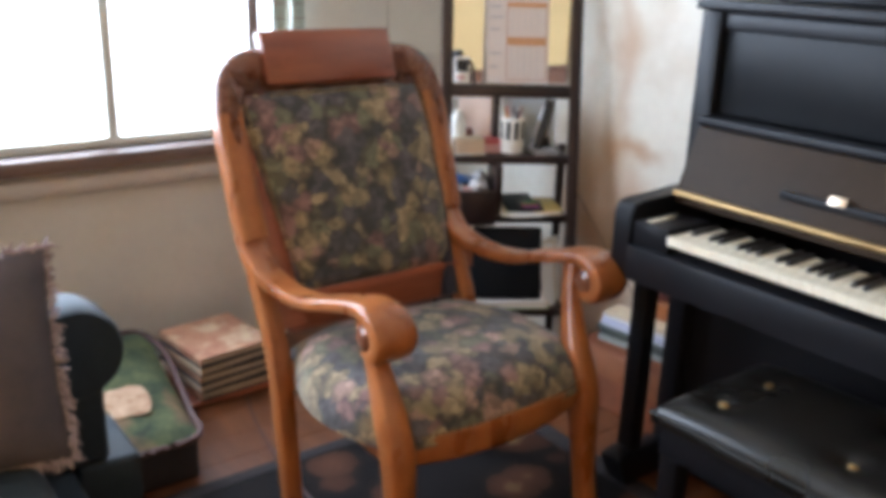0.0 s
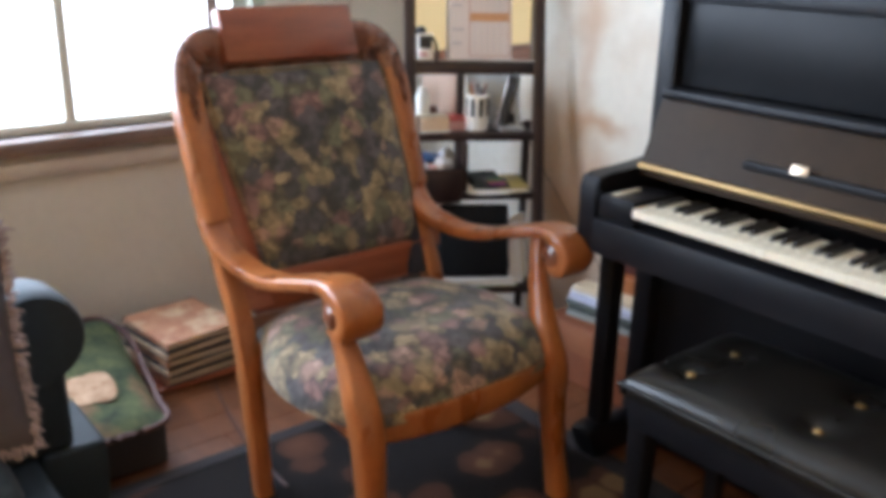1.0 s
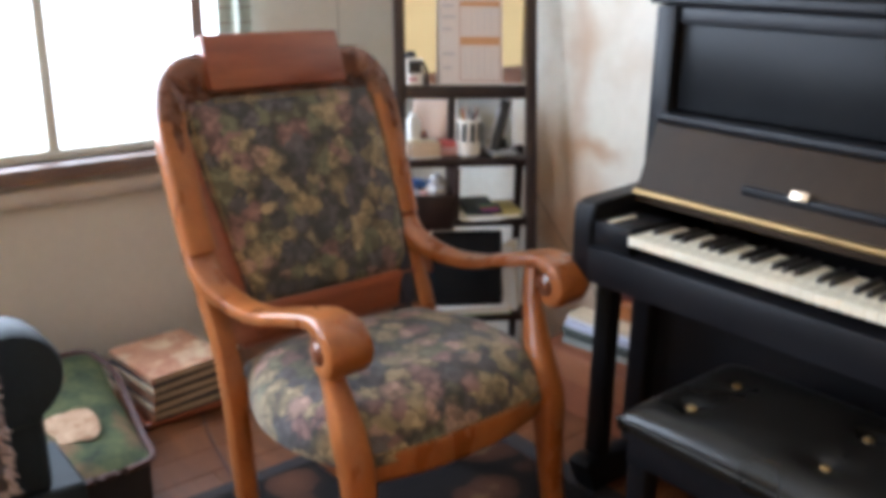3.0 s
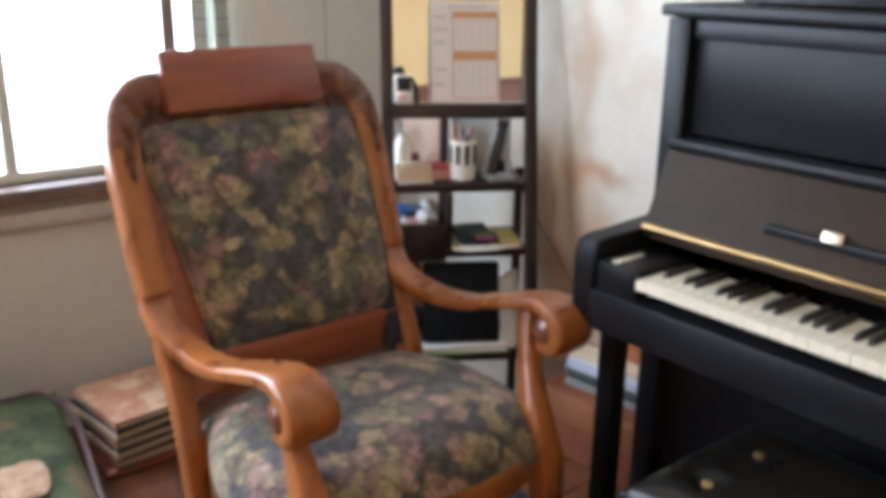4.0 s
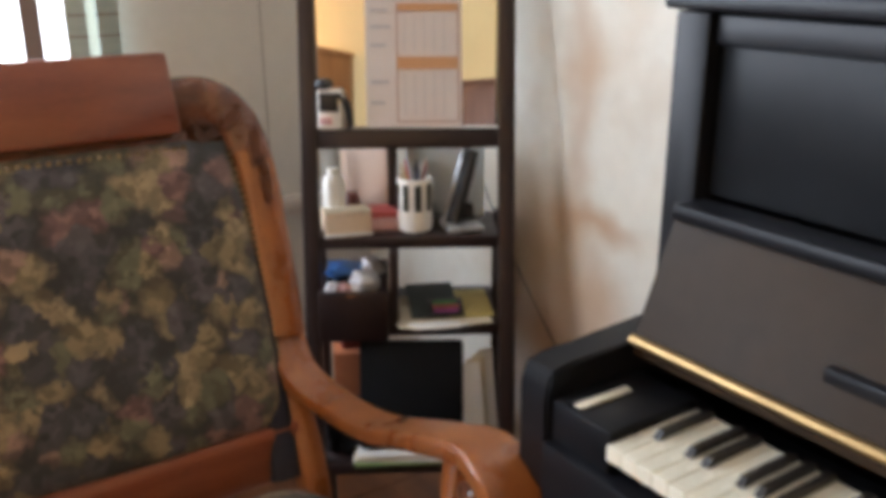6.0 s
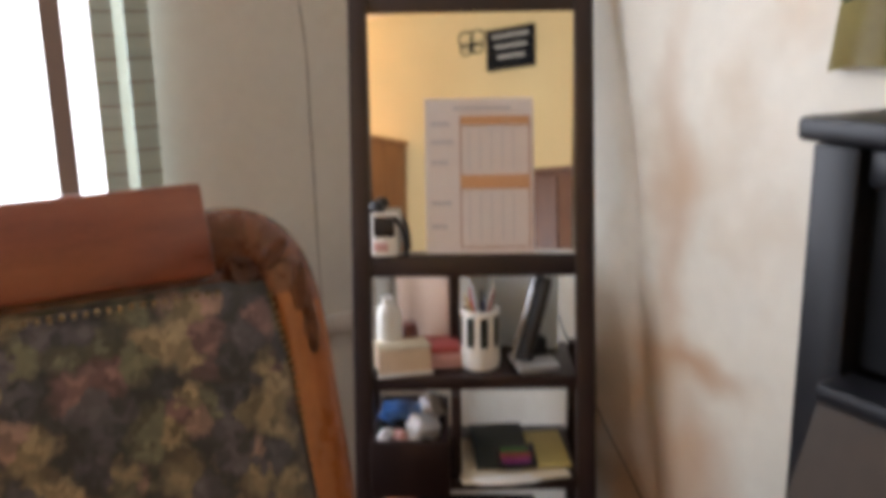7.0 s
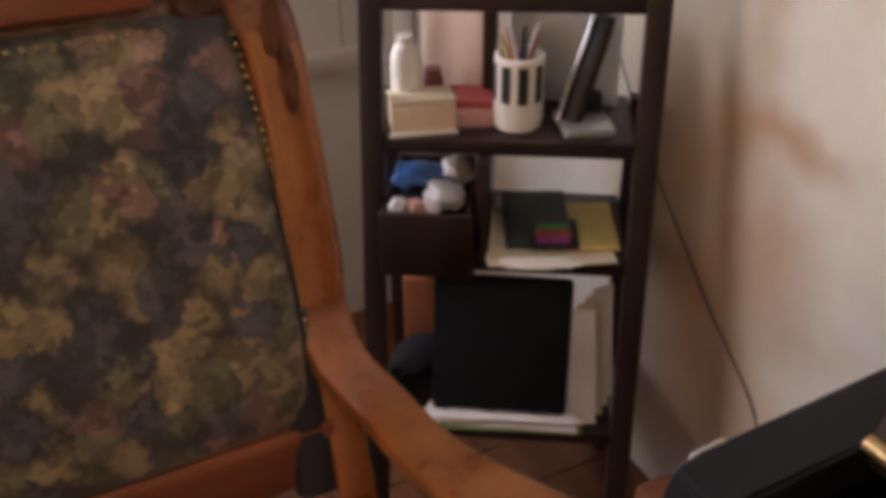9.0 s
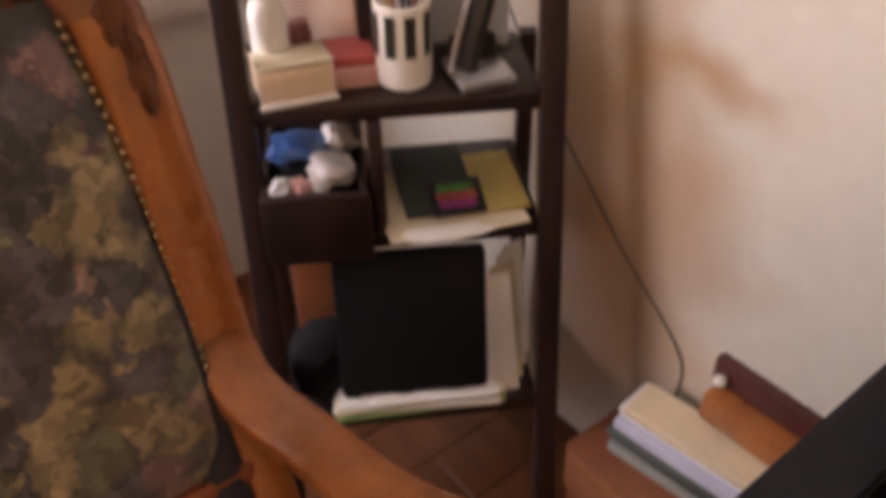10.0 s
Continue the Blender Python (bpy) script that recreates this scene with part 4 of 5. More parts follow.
for k in range(4):
    part("sheet", sheet(0.040, 0.20, 0.001, at_shelf(0.138 + 0.011 * k, YL + 0.040 + 0.022 * k, ZL + 0.100, 78, 2 * k - 3, 6 + 9 * k), 0.004), (PAPER, CREAM, PAPER, PAPER)[k], lp)
single("orange_carton", box(-0.056, 0.062, -0.040, 0.040, 0, 0.180, 0.003, m=at_shelf(-0.105, 0.250, ZL, 0, 0, 6)), ORANGE, "orange-brown carton at the back of the shelf", "carton")
single("red_carton", box(-0.026, 0.026, -0.02, 0.02, 0, 0.05, 0.002, m=at_shelf(-0.118, 0.252, ZL + 0.181, 0, 0, 14)), REDCL, "small dull red carton at the back of the shelf", "carton")
single("pouch", crumple(0.115, 0.09, 0.105, at_shelf(-0.112, 0.130, 0.318, 0, 0, 12), 8.3, 0.5), MATTEBLK, "black cloth pouch lying on the shelf", "pouch")

# ---- low stand with album stack by the window wall ----
stand = thing("low_stand", pose(0.99, 2.28, 0), "low reddish wooden board under the albums", "stand")
part("top", box(0.858, 1.132, 2.135, 2.430, 0.006, 0.020, 0.004), WOOD_RED, stand)
for y in (2.17, 2.39):
    part("batten", box(0.870, 1.120, y - 0.015, y + 0.015, 0.0, 0.0058, 0.001), WOOD_RED, stand)
FLORAL = mat("pinkish floral cover", (0.62, 0.36, 0.22), (0.42, 0.17, 0.10), 0.55, scale=24, fine=90, bump=0.05, dirt=((0.74, 0.58, 0.40), 16))
COVER = mat("dark album cover", (0.060, 0.055, 0.060), (0.040, 0.036, 0.042), 0.5, scale=9)
for k in range(5):
    al = thing("album", pose(0.99, 2.28, 0.0205 + 0.028 * k), "thick album with cream page edges lying in a stack" if k < 4 else "thick album with a pinkish floral cover on the stack", "album", "albums in the stack")
    A = pose(0.994 + 0.005 * (-1) ** k, 2.282, 0.0205 + 0.028 * k, 0, 0, (4, 8, 5, 9, 6)[k]) @ Matrix.Diagonal((0.90, 1.0, 0.9, 1))
    part("page_block", box(-0.128, 0.130, -0.130, 0.130, 0.0045, 0.0255, 0.002, m=A), CREAM, al)
    part("back_cover", box(-0.134, 0.134, -0.136, 0.136, 0.0, 0.0042, 0.001, m=A), COVER, al)
    part("front_cover", box(-0.134, 0.134, -0.136, 0.136, 0.0258, 0.0300, 0.001, m=A), FLORAL if k == 4 else COVER, al)
    part("spine", box(-0.137, -0.1285, -0.136, 0.136, 0.0043, 0.0257, 0.001, m=A), BEIGE if k % 2 else FLORAL, al)

# ---- green printed bag with brown piping ----
GREENP = mat("green leafy print", (0.100, 0.112, 0.050), (0.030, 0.042, 0.026), 0.85, scale=15, fine=60, bump=0.15, dirt=((0.20, 0.115, 0.065), 9), spec=0.2)
PIPE = mat("brown piping", (0.085, 0.035, 0.028), (0.055, 0.022, 0.018), 0.5, scale=20)
bag = thing("storage_bag", pose(0.55, 2.08, 0), "low dark storage bag with a green printed top and brown piping", "bag")
part("body", box(0.42, 0.745, 1.79, 2.34, 0.0, 0.118, 0.012), mat("dark bag cloth", (0.035, 0.030, 0.034), (0.022, 0.02, 0.022), 0.8, scale=12, fine=160, bump=0.2), bag)


def bag_top(u, v, s):
    x, y = 0.424 + (0.325 + 0.055 * v) * u, 1.795 + 0.545 * v
    return Vector((x, y, 0.118 + (0.004 + 0.075 * v * v + 0.040 * dome(u, v, 2.6) + 0.008 * noise.noise((x * 7, y * 7, 0)) if s else 0.0)))


part("top", cushion_pad(bag_top, 14, 22), GREENP, bag, "green leafy printed top")
rosx = lathe([(0.058, 0.0), (0.057, 0.0012), (0.030, 0.0016), (0.001, 0.0018)], pose(0.628, 1.975, 0.172, 8, -2, 0) @ Matrix.Diagonal((1.1, 1.2, 1, 1)), 36)
for v in rosx.verts:
    d = v.co - Vector((0.628, 1.975, v.co.z))
    v.co += d * 0.45 * noise.noise(v.co * 22)
part("medallion", rosx, mat("cream medallion print", (0.52, 0.36, 0.24), (0.30, 0.17, 0.10), 0.9, scale=34, fine=90, spec=0.1), bag, "cream and pink printed medallion")
part("piping", sweep(smooth_path([(0.56, 2.340, 0.196), (0.68, 2.345, 0.204), (0.775, 2.320, 0.204), (0.808, 2.20, 0.180), (0.790, 2.04, 0.150), (0.768, 1.90, 0.128), (0.745, 1.795, 0.120), (0.60, 1.784, 0.118), (0.43, 1.784, 0.118)], 6), [(0.009, 0.009)], sides=8, power=1), PIPE, bag)

# ---- sofa and cushion ----
TEAL = mat("dark teal leather", (0.030, 0.040, 0.048), (0.017, 0.023, 0.029), 0.62, spec=0.3, scale=6, fine=120, bump=0.2)
sofa = thing("sofa", pose(-0.2, 1.9, 0), "dark teal leather sofa with a rolled arm", "sofa")
part("base", box(-1.05, 0.395, 1.26, 1.98, 0.05, 0.26, 0.02, seg=3), TEAL, sofa)
part("seat", box(-0.90, 0.300, 1.22, 1.78, 0.262, 0.425, 0.045, seg=4), TEAL, sofa)
part("backrest", box(-0.95, 0.300, 1.785, 1.98, 0.262, 0.52, 0.05, seg=4), TEAL, sofa)
part("arm", sweep([Vector((0.412, 1.545, 0.525)), Vector((0.412, 1.56, 0.525)), Vector((0.412, 1.61, 0.524)), Vector((0.412, 1.66, 0.518))], [(0.094, 0.094), (0.100, 0.102), (0.100, 0.102), (0.100, 0.102)], sides=24, power=1), TEAL, sofa, "rolled leather arm")
part("arm_panel", box(0.310, 0.468, 1.56, 1.78, 0.261, 0.50, 0.02, seg=3), TEAL, sofa)
part("arm_front", box(0.398, 0.530, 1.56, 1.78, 0.05, 0.262, 0.012, seg=3), TEAL, sofa)
for x in (-0.95, 0.30):
    for y in (1.33, 1.92):
        part("foot", box(x - 0.03, x + 0.03, y - 0.03, y + 0.03, 0.0, 0.052, 0.004), ESPRESSO, sofa)
PILLOW = mat("mauve grey woven cushion", (0.120, 0.100, 0.110), (0.075, 0.064, 0.075), 0.9, scale=14, fine=260, bump=0.4)
FRINGE = mat("mauve fringe", (0.42, 0.33, 0.32), (0.28, 0.21, 0.21), 0.95, scale=60, fine=300, bump=0.5)
cush = thing("cushion", pose(0.10, 1.40, 0.43), "mauve-grey square cushion with a fringed edge", "cushion")
CP = pose(0.152, 1.415, 0.608, -12, 0, -6)


def pillow(u, v, s):
    x, z = (u - 0.5) * 0.40, (v - 0.5) * 0.385
    k = 0.065 * dome(u, v, 2.4) + 0.004
    pin = 1 - 0.06 * math.sin(math.pi * u) * 0 - 0.05 * (math.sin(math.pi * v) * abs(2 * u - 1) + math.sin(math.pi * u) * abs(2 * v - 1))
    return CP @ Vector((x * pin, -k if s else k, z * pin))


part("cover", cushion_pad(pillow, 18, 18), PILLOW, cush)
fr = bmesh.new()
random.seed(9)
rim = []
for k in range(160):
    t = k / 160 * 4
    e, f = int(t), t - int(t)
    u, v = ((f, 0), (1, f), (1 - f, 1), (0, 1 - f))[e]
    p = (pillow(u, v, 1) + pillow(u, v, 0)) / 2
    out = (CP.to_3x3() @ Vector((u - 0.5, 0, v - 0.5))).normalized()
    for q in range(3):
        a = p + CP.to_3x3() @ Vector((random.uniform(-0.004, 0.004), random.uniform(-0.006, 0.006), random.uniform(-0.004, 0.004)))
        d = (out + Vector([random.uniform(-0.7, 0.7) for _ in range(3)])).normalized()
        sweep([a, a + d * 0.012, a + d * random.uniform(0.016, 0.026) + Vector((0, 0, -0.004))], [(0.0035, 0.0035), (0.003, 0.003), (0.001, 0.001)], sides=5, power=1, bm=fr)
part("fringe", fr, FRINGE, cush, "tufted mauve fringe")

# ---- carton with books beside the piano ----
ctn = thing("carton", pose(1.97, 1.42, 0), "orange-brown carton with books lying on it", "carton")
part("body", box(1.900, 2.052, 1.240, 1.600, 0.0, 0.195, 0.006), mat("orange brown carton", (0.26, 0.085, 0.034), (0.17, 0.052, 0.022), 0.6, scale=6, fine=80), ctn)
part("flap", box(1.892, 1.899, 1.250, 1.590, 0.110, 0.192, 0.003), mat("paler carton", (0.30, 0.11, 0.045), (0.21, 0.075, 0.03), 0.65, scale=6, fine=80), ctn)
BOOKS = [((0.30, 0.32, 0.30), 0.018, "grey-green"), ((0.06, 0.075, 0.070), 0.020, "black-green"), ((0.10, 0.12, 0.11), 0.012, "dark grey"), ((0.60, 0.62, 0.76), 0.020, "pale lilac"), ((0.82, 0.80, 0.80), 0.013, "white"), ((0.80, 0.66, 0.46), 0.014, "cream")]
z = 0.1955
for k, (c, t, nm) in enumerate(BOOKS):
    bk = thing("book", pose(1.99, 1.41, z), "%s book lying in a pile on the carton" % nm, "book", "books on the carton")
    w, d = (0.040, 0.142) if k < 4 else (0.034, 0.135)
    M = pose(1.996 + 0.003 * (k > 3) + 0.003 * math.sin(k * 2.1), 1.415 + 0.010 * math.sin(k * 3.3), z, 0, 0, (7, 5, 8, 6, 6, 7)[k])
    part("page_block", box(-w + 0.004, w - 0.002, -d + 0.003, d - 0.003, 0.002, t - 0.002, 0.0006, m=M, seg=1), PAPER, bk)
    cm = mat("book cover " + nm, c, tuple(v * 0.8 for v in c), 0.5, scale=9, fine=90)
    part("cover", box(-w, w, -d, d, 0.0, 0.0018, 0.0005, m=M, seg=1), cm, bk)
    part("cover", box(-w, w, -d, d, t - 0.0018, t, 0.0005, m=M, seg=1), cm, bk)
    part("spine", box(-w - 0.001, -w + 0.0035, -d, d, 0.0019, t - 0.0019, 0.0005, m=M, seg=1), cm, bk)
    z += t + 0.0005
z += 0.004
rk = thing("wooden_rack", pose(2.02, 1.40, z), "small dark red wooden peg rack with pale knobs on the wall", "rack")
part("rail", box(2.040, XE - 0.002, 1.20, 1.47, z + 0.050, z + 0.094, 0.004), mat("dark red wood", (0.10, 0.028, 0.020), (0.07, 0.018, 0.014), 0.45, scale=8), rk)
part("shelf_strip", box(2.012, XE - 0.003, 1.21, 1.46, z, z + 0.0495, 0.004), WOOD, rk)
for y in (1.27, 1.45):
    part("knob", lathe([(0.006, 0), (0.009, 0.006), (0.009, 0.012), (0.004, 0.018), (0.001, 0.019)], Matrix.Translation((2.040, y, z + 0.066)) @ Vector((-1, 0, 0)).to_track_quat("Z", "Y").to_matrix().to_4x4(), 12), WHITEPL, rk, "pale knob")
single("cable", sweep(smooth_path([(XE - 0.004, 1.985, 0.82), (XE - 0.004, 1.90, 0.70), (XE - 0.004, 1.805, 0.590), (XE - 0.004, 1.735, 0.520), (XE - 0.004, 1.668, 0.452), (XE - 0.004, 1.60, 0.396), (XE - 0.004, 1.545, 0.345), (XE - 0.004, 1.525, 0.30), (XE - 0.004, 1.53, 0.20)], 6), [(0.0014, 0.0014)], sides=6, power=1), BLACKPL, "thin black cable hanging along the wall", "cable")

# ---- things on and over the piano, hanging ornament ----
st = thing("stereo_unit", pose(1.94, 0.87, 1.2325), "stack of two dark stereo units with silver lines", "stereo")
for k in range(2):
    z0 = 1.236 + 0.082 * k
    part("case", box(1.852 + 0.012 * k, 2.035, 0.70, 1.062, z0, z0 + 0.078, 0.004), BLACKPL, st)
    part("front_line", box(1.848 + 0.012 * k, 1.8525 + 0.012 * k, 0.71, 1.050, z0 + 0.060, z0 + 0.064, 0.001), SILVER, st)
    part("front_strip", box(1.847 + 0.012 * k, 1.8525 + 0.012 * k, 0.72, 1.02, z0 + 0.020, z0 + 0.026, 0.001), BRASS, st)
for y in (0.72, 1.04):
    part("foot", lathe([(0.012, 0), (0.012, 0.004)], pose(1.88, y, 1.2322), 12), BLACKPL, st)
wpk = thing("wall_pocket", pose(2.03, 1.24, 1.30), "olive-yellow wall pocket with a dark green leaf, hung on the wall", "wall pocket")
pk = bmesh.new()
prf = [(0.0, 0.0), (0.010, 0.012), (0.026, 0.085), (0.030, 0.092)]
ring = []
for i, (dx, dz) in enumerate(prf):
    row = []
    for k in range(13):
        a = k / 12
        wv = 0.092 - 0.30 * dz * 0.35
        row.append(pk.verts.new((XE - 0.004 - (0.012 + 0.045 * math.sin(math.pi * a)) * (1 - 0.25 * dz / 0.09), 1.272 + (a - 0.5) * 2 * wv, 1.262 + dz + 0.010 * math.sin(math.pi * a))))
    ring.append(row)
for A, B2 in zip(ring, ring[1:]):
    for k in range(12):
        pk.faces.new((A[k], A[k + 1], B2[k + 1], B2[k]))
bmesh.ops.solidify(pk, geom=pk.faces[:], thickness=0.004)
part("pocket", pk, mat("olive yellow glaze", (0.30, 0.235, 0.065), (0.22, 0.165, 0.045), 0.5, scale=14, fine=90), wpk)
LEAFM = mat("dark green leaf", (0.040, 0.060, 0.030), (0.022, 0.036, 0.020), 0.5, scale=20)
for k, (dy, dz, r) in enumerate(((0.075, 0.014, 20), (0.02, 0.035, -15), (-0.05, 0.03, 5), (0.05, 0.055, 60))):
    lf = sheet(0.045, 0.026, 0.0015, Matrix.Translation((XE - 0.045, 1.262 + dy * 0.6, 1.362 + dz * 0.7)) @ pose(0, 0, 0, 70, r, 90), -0.012)
    part("leaf", lf, LEAFM, wpk)
orn = thing("hanging_ornament", pose(1.722, 2.40, 1.5), "dark maroon hanging cloth ornament with a tassel", "ornament")
MAROON = mat("maroon cloth", (0.070, 0.012, 0.022), (0.035, 0.006, 0.012), 0.8, scale=16, fine=160, bump=0.3)
part("body", lathe([(0.001, 0.055), (0.014, 0.060), (0.034, 0.085), (0.046, 0.16), (0.048, 0.26), (0.036, 0.36), (0.010, 0.41), (0.001, 0.415)], pose(1.722, 2.40, 1.44), 14), MAROON, orn)
ts = bmesh.new()
random.seed(3)
for k in range(16):
    a = 2 * math.pi * k / 16
    b0 = Vector((1.722 + 0.008 * math.cos(a), 2.40 + 0.008 * math.sin(a), 1.505))
    sweep([b0, b0 + Vector((random.uniform(-0.012, 0.012), random.uniform(-0.012, 0.012), -random.uniform(0.02, 0.045)))], [(0.003, 0.003), (0.0015, 0.0015)], sides=5, power=1, bm=ts)
part("tassel", ts, MAROON, orn)
part("cord", sweep([Vector((1.722, 2.40, 1.853)), Vector((1.722, 2.40, H))], [(0.0015, 0.0015)], sides=6, power=1), PIPE, orn)

part("tail_cord", sweep(smooth_path([(1.724, 2.402, 1.462), (1.752, 2.485, 1.40), (1.768, YN - 0.003, 1.28), (1.771, YN - 0.003, 1.00), (1.774, YN - 0.003, 0.70), (1.775, YN - 0.003, 0.668)], 5), [(0.0009, 0.0009)], sides=6, power=1), PIPE, orn, "thin brown cord down the wall")

# ---- rug ----
def rug_pile(name):
    """Dark pile with tan and brown medallions of uneven outline."""
    m = bpy.data.materials.new(name)
    m.use_nodes = True
    N, L = m.node_tree.nodes, m.node_tree.links
    b = N["Principled BSDF"]
    b.inputs["Roughness"].default_value = 0.95
    b.inputs["Specular IOR Level"].default_value = 0.1
    co = N.new("ShaderNodeTexCoord")
    nz = N.new("ShaderNodeTexNoise")
    nz.inputs["Scale"].default_value = 14
    L.new(co.outputs["Object"], nz.inputs["Vector"])
    wp_ = N.new("ShaderNodeVectorMath")
    wp_.operation = "MULTIPLY_ADD"
    wp_.inputs[1].default_value = (0.05, 0.05, 0.0)
    L.new(nz.outputs["Color"], wp_.inputs[0])
    L.new(co.outputs["Object"], wp_.inputs[2])
    v = N.new("ShaderNodeTexVoronoi")
    v.inputs["Scale"].default_value = 5.5
    L.new(wp_.outputs[0], v.inputs["Vector"])
    r = N.new("ShaderNodeValToRGB")
    e = r.color_ramp.elements
    e[0].position, e[0].color = 0.20, (0.190, 0.115, 0.055, 1)
    e[1].position, e[1].color = 0.58, (0.012, 0.010, 0.010, 1)
    for p, c in ((0.27, (0.080, 0.036, 0.022, 1)), (0.42, (0.055, 0.026, 0.018, 1)), (0.47, (0.016, 0.012, 0.011, 1))):
        e.new(p).color = c
    L.new(v.outputs["Distance"], r.inputs[0])
    fz = N.new("ShaderNodeTexNoise")
    fz.inputs["Scale"].default_value = 260
    L.new(co.outputs["Object"], fz.inputs["Vector"])
    k = N.new("ShaderNodeMapRange")
    k.inputs["To Min"].default_value, k.inputs["To Max"].default_value = 0.6, 1.4
    L.new(fz.outputs[0], k.inputs[0])
    sc_ = N.new("ShaderNodeVectorMath")
    sc_.operation = "SCALE"
    L.new(r.outputs[0], sc_.inputs[0])
    L.new(k.outputs[0], sc_.inputs["Scale"])
    L.new(sc_.outputs[0], b.inputs["Base Color"])
    bp = N.new("ShaderNodeBump")
    bp.inputs["Strength"].default_value, bp.inputs["Distance"].default_value = 0.6, 0.003
    L.new(fz.outputs[0], bp.inputs["Height"])
    L.new(bp.outputs[0], b.inputs["Normal"])
    return m


RUGM = rug_pile("brown and tan rug field")
rug = thing("rug", pose(1.0, 0.9, 0), "dark patterned rug with a black border under the armchair", "rug")
part("field", box(0.30, 1.62, 0.30, 1.70, 0.0, 0.010, 0.003), RUGM, rug)
RB = mat("dark rug border", (0.026, 0.021, 0.022), (0.015, 0.012, 0.013), 0.95, scale=20, fine=160, bump=0.4)
for x0, x1, y0, y1 in ((0.24, 1.68, 1.701, 1.745), (0.24, 1.68, 0.24, 0.299), (0.24, 0.299, 0.30, 1.70), (1.621, 1.68, 0.30, 1.70)):
    part("border", box(x0, x1, y0, y1, 0.0, 0.011, 0.003), RB, rug)

single("floor_cord", sweep(smooth_path([(1.03, 2.135, 0.004), (0.995, 2.02, 0.004), (0.965, 1.88, 0.004), (0.945, 1.77, 0.006), (0.935, 1.70, 0.014), (0.925, 1.60, 0.0145), (0.922, 1.50, 0.0145)], 6), [(0.004, 0.004)], sides=8, power=1), PIPE, "brown flex lying across the floor and the rug", "cord")

# ---- far side of the room, behind the camera ----
CABW = mat("orange cabinet wood", (0.44, 0.20, 0.075), (0.30, 0.12, 0.045), 0.4, scale=4, fine=60, stretch=(5, 5, 1), bump=0.05)
CABD = mat("brown cabinet wood", (0.20, 0.085, 0.042), (0.13, 0.05, 0.026), 0.45, scale=4, fine=60, stretch=(5, 5, 1), bump=0.05)
for nm, x0, x1, hh, mt, lb in (("wardrobe", -1.95, -0.78, 1.72, CABW, "orange-brown wooden wardrobe against the yellow wall"), ("sideboard", 0.02, 1.0, 1.43, CABD, "dark brown wooden cupboard against the yellow wall")):
    cb = thing(nm, pose((x0 + x1) / 2, YS + 0.2, 0), lb, nm)
    part("body", box(x0, x1, YS + 0.004, YS + 0.38, 0.0, hh, 0.006), mt, cb)
    part("top", box(x0 - 0.015, x1 + 0.015, YS + 0.003, YS + 0.40, hh + 0.001, hh + 0.026, 0.006), mt, cb)
    for a, b2 in ((x0 + 0.02, (x0 + x1) / 2 - 0.006), ((x0 + x1) / 2 + 0.006, x1 - 0.02)):
        dr = part("door", box(a, b2, YS + 0.381, YS + 0.398, 0.08, hh - 0.03, 0.004), mt, cb)
        part("knob", lathe([(0.006, 0), (0.013, 0.008), (0.010, 0.018), (0.001, 0.02)], Matrix.Translation((b2 - 0.03 if a < (x0 + x1) / 2 - 0.1 else a + 0.03, YS + 0.398, hh * 0.55)) @ Vector((0, 1, 0)).to_track_quat("Z", "Y").to_matrix().to_4x4(), 12), BRASS, dr)
sg = thing("wall_sign", pose(-0.03, YS + 0.01, 2.2), "black chalk sign with pale unreadable lettering on the yellow wall", "sign")
part("board", box(-0.15, 0.19, YS + 0.002, YS + 0.014, 2.13, 2.39, 0.003), MATTEBLK, sg)
for k in range(3):
    part("print", box(-0.11 + 0.02 * k, 0.15 - 0.015 * k, YS + 0.0145, YS + 0.0155, 2.33 - 0.065 * k, 2.35 - 0.065 * k), plain("chalk grey", (0.45, 0.43, 0.38), 0.9), sg, smooth=False)
bf = thing("wall_butterfly", pose(-0.26, YS + 0.01, 2.27), "dark wire butterfly ornament on the yellow wall", "ornament")
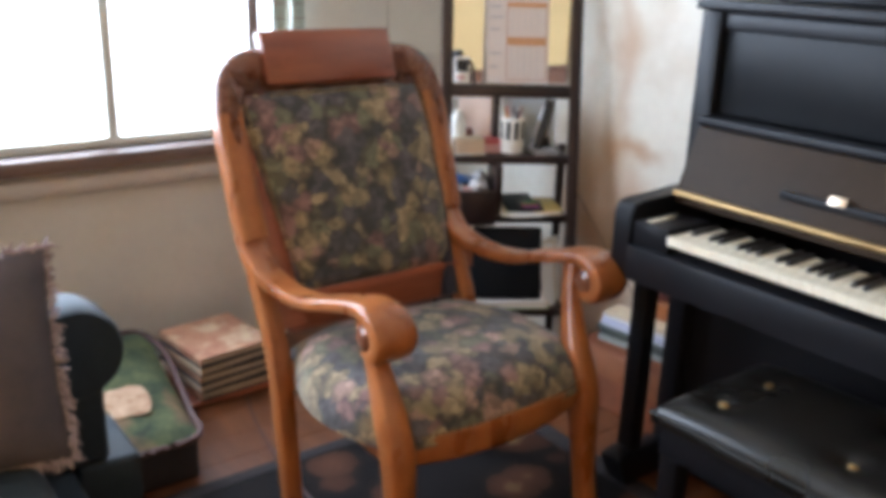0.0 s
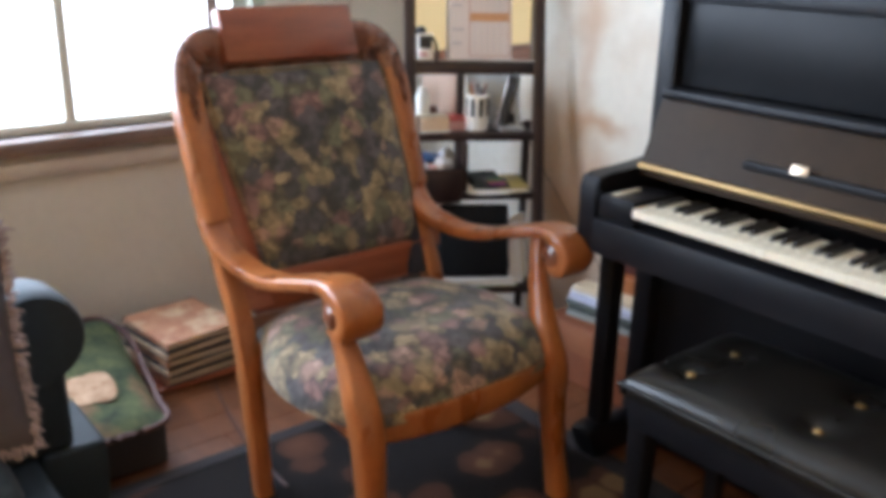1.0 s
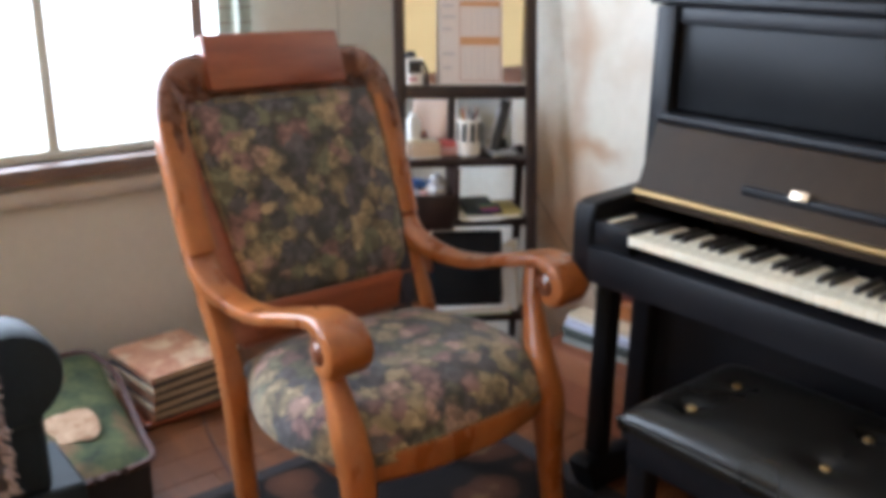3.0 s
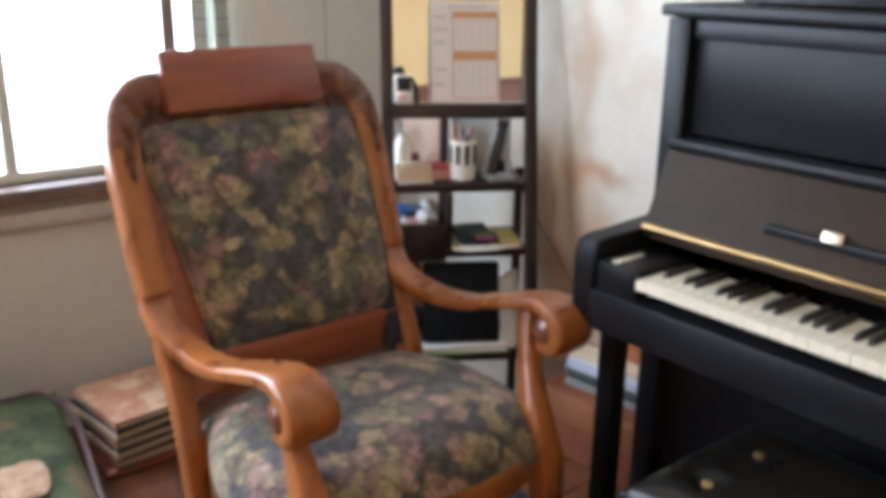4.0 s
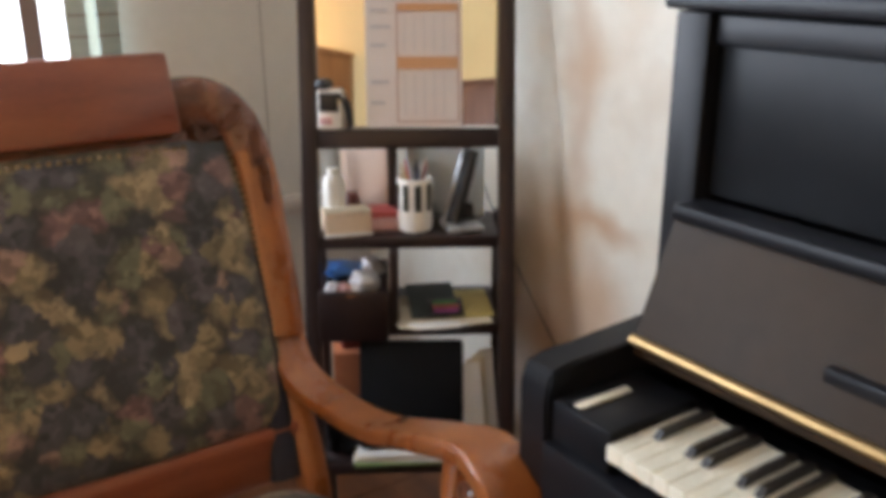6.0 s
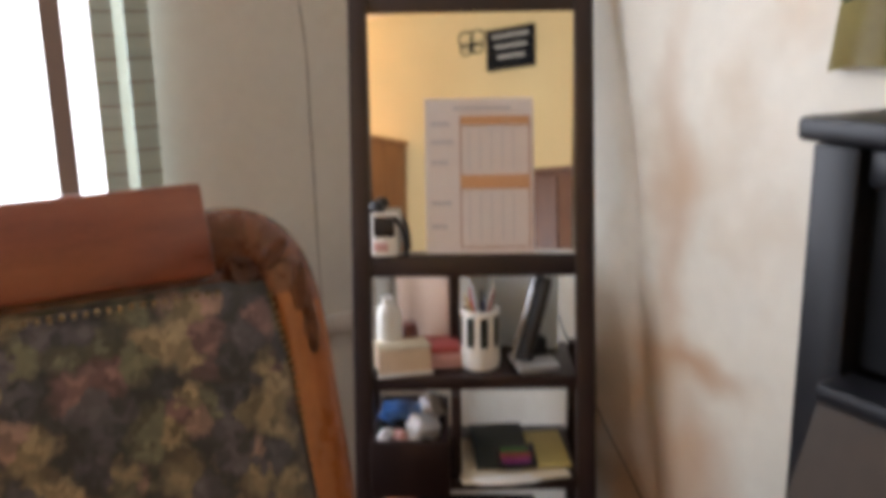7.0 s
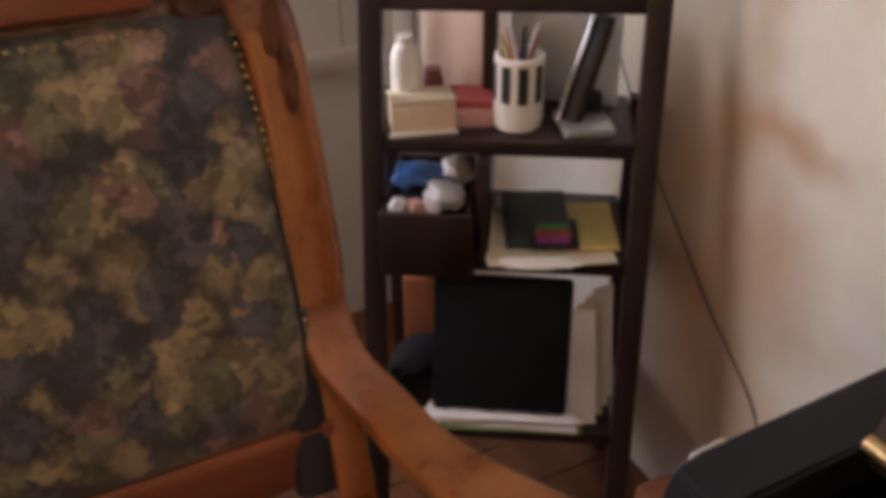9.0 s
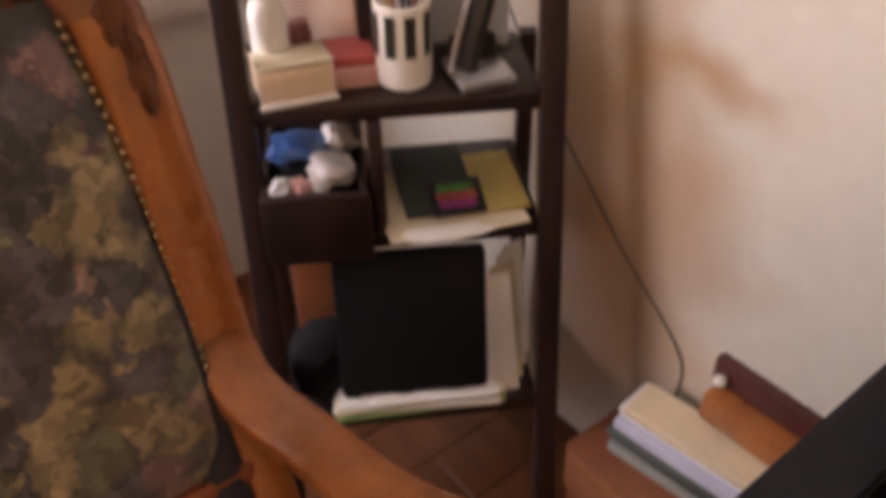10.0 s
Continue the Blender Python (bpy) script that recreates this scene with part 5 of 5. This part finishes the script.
for sx in (-1, 1):
    for dz, r in ((0.035, 0.050), (-0.030, 0.036)):
        part("wing", sweep([Vector((-0.26 + sx * (0.045 + r * math.cos(a)), YS + 0.008, 2.325 + dz + r * math.sin(a))) for a in [2 * math.pi * q / 20 for q in range(20)]], [(0.006, 0.005)], side=(0, 1, 0), sides=6, power=1, closed=True), MATTEBLK, bf)
part("body", sweep([Vector((-0.26, YS + 0.008, 2.26)), Vector((-0.26, YS + 0.008, 2.33)), Vector((-0.26, YS + 0.008, 2.39))], [(0.004, 0.004), (0.008, 0.007), (0.003, 0.003)], sides=8, power=1), MATTEBLK, bf)
sc = thing("wall_lamp", pose(-1.72, YS + 0.05, 2.25), "wall lamp with an open warm fabric shade", "lamp")
part("bracket", sweep([Vector((-1.72, YS + 0.003, 2.18)), Vector((-1.72, YS + 0.16, 2.17)), Vector((-1.72, -1.30, 2.20))], [(0.008, 0.008)], sides=8, power=1), BRASS, sc)
shd = bmesh.new()
rr = [[shd.verts.new((-1.72 + r * math.cos(2 * math.pi * k / 24), -1.30 + r * math.sin(2 * math.pi * k / 24), zz)) for k in range(24)] for r, zz in ((0.11, 2.20), (0.07, 2.36))]
for k in range(24):
    shd.faces.new((rr[0][k], rr[0][(k + 1) % 24], rr[1][(k + 1) % 24], rr[1][k]))
SHM = mat("shade cloth", (0.80, 0.62, 0.38), (0.74, 0.56, 0.33), 0.9, scale=20)
part("shade", shd, SHM, sc)

# ---- floor planks ----
random.seed(11)
PLW = 0.115
row = 0
y = YN + 0.02
while y > -0.4:
    x = XW + 0.02 - random.uniform(0, 0.8)
    while x < XE:
        ln = random.choice((0.9, 1.2, 1.5))
        x0, x1 = max(x, XW + 0.002), min(x + ln - 0.0025, XE - 0.002)
        if x1 - x0 > 0.05:
            part("plank", box(x0, x1, y - PLW + 0.0025, y, -0.013, 0.0 - random.uniform(0, 0.0012), 0.0012, seg=1), FLOORM, floor, smooth=False)
        x += ln
    y -= PLW
part("rear_boards", box(XW, XE, YS, -0.42, -0.013, -0.001), FLOORM, floor)
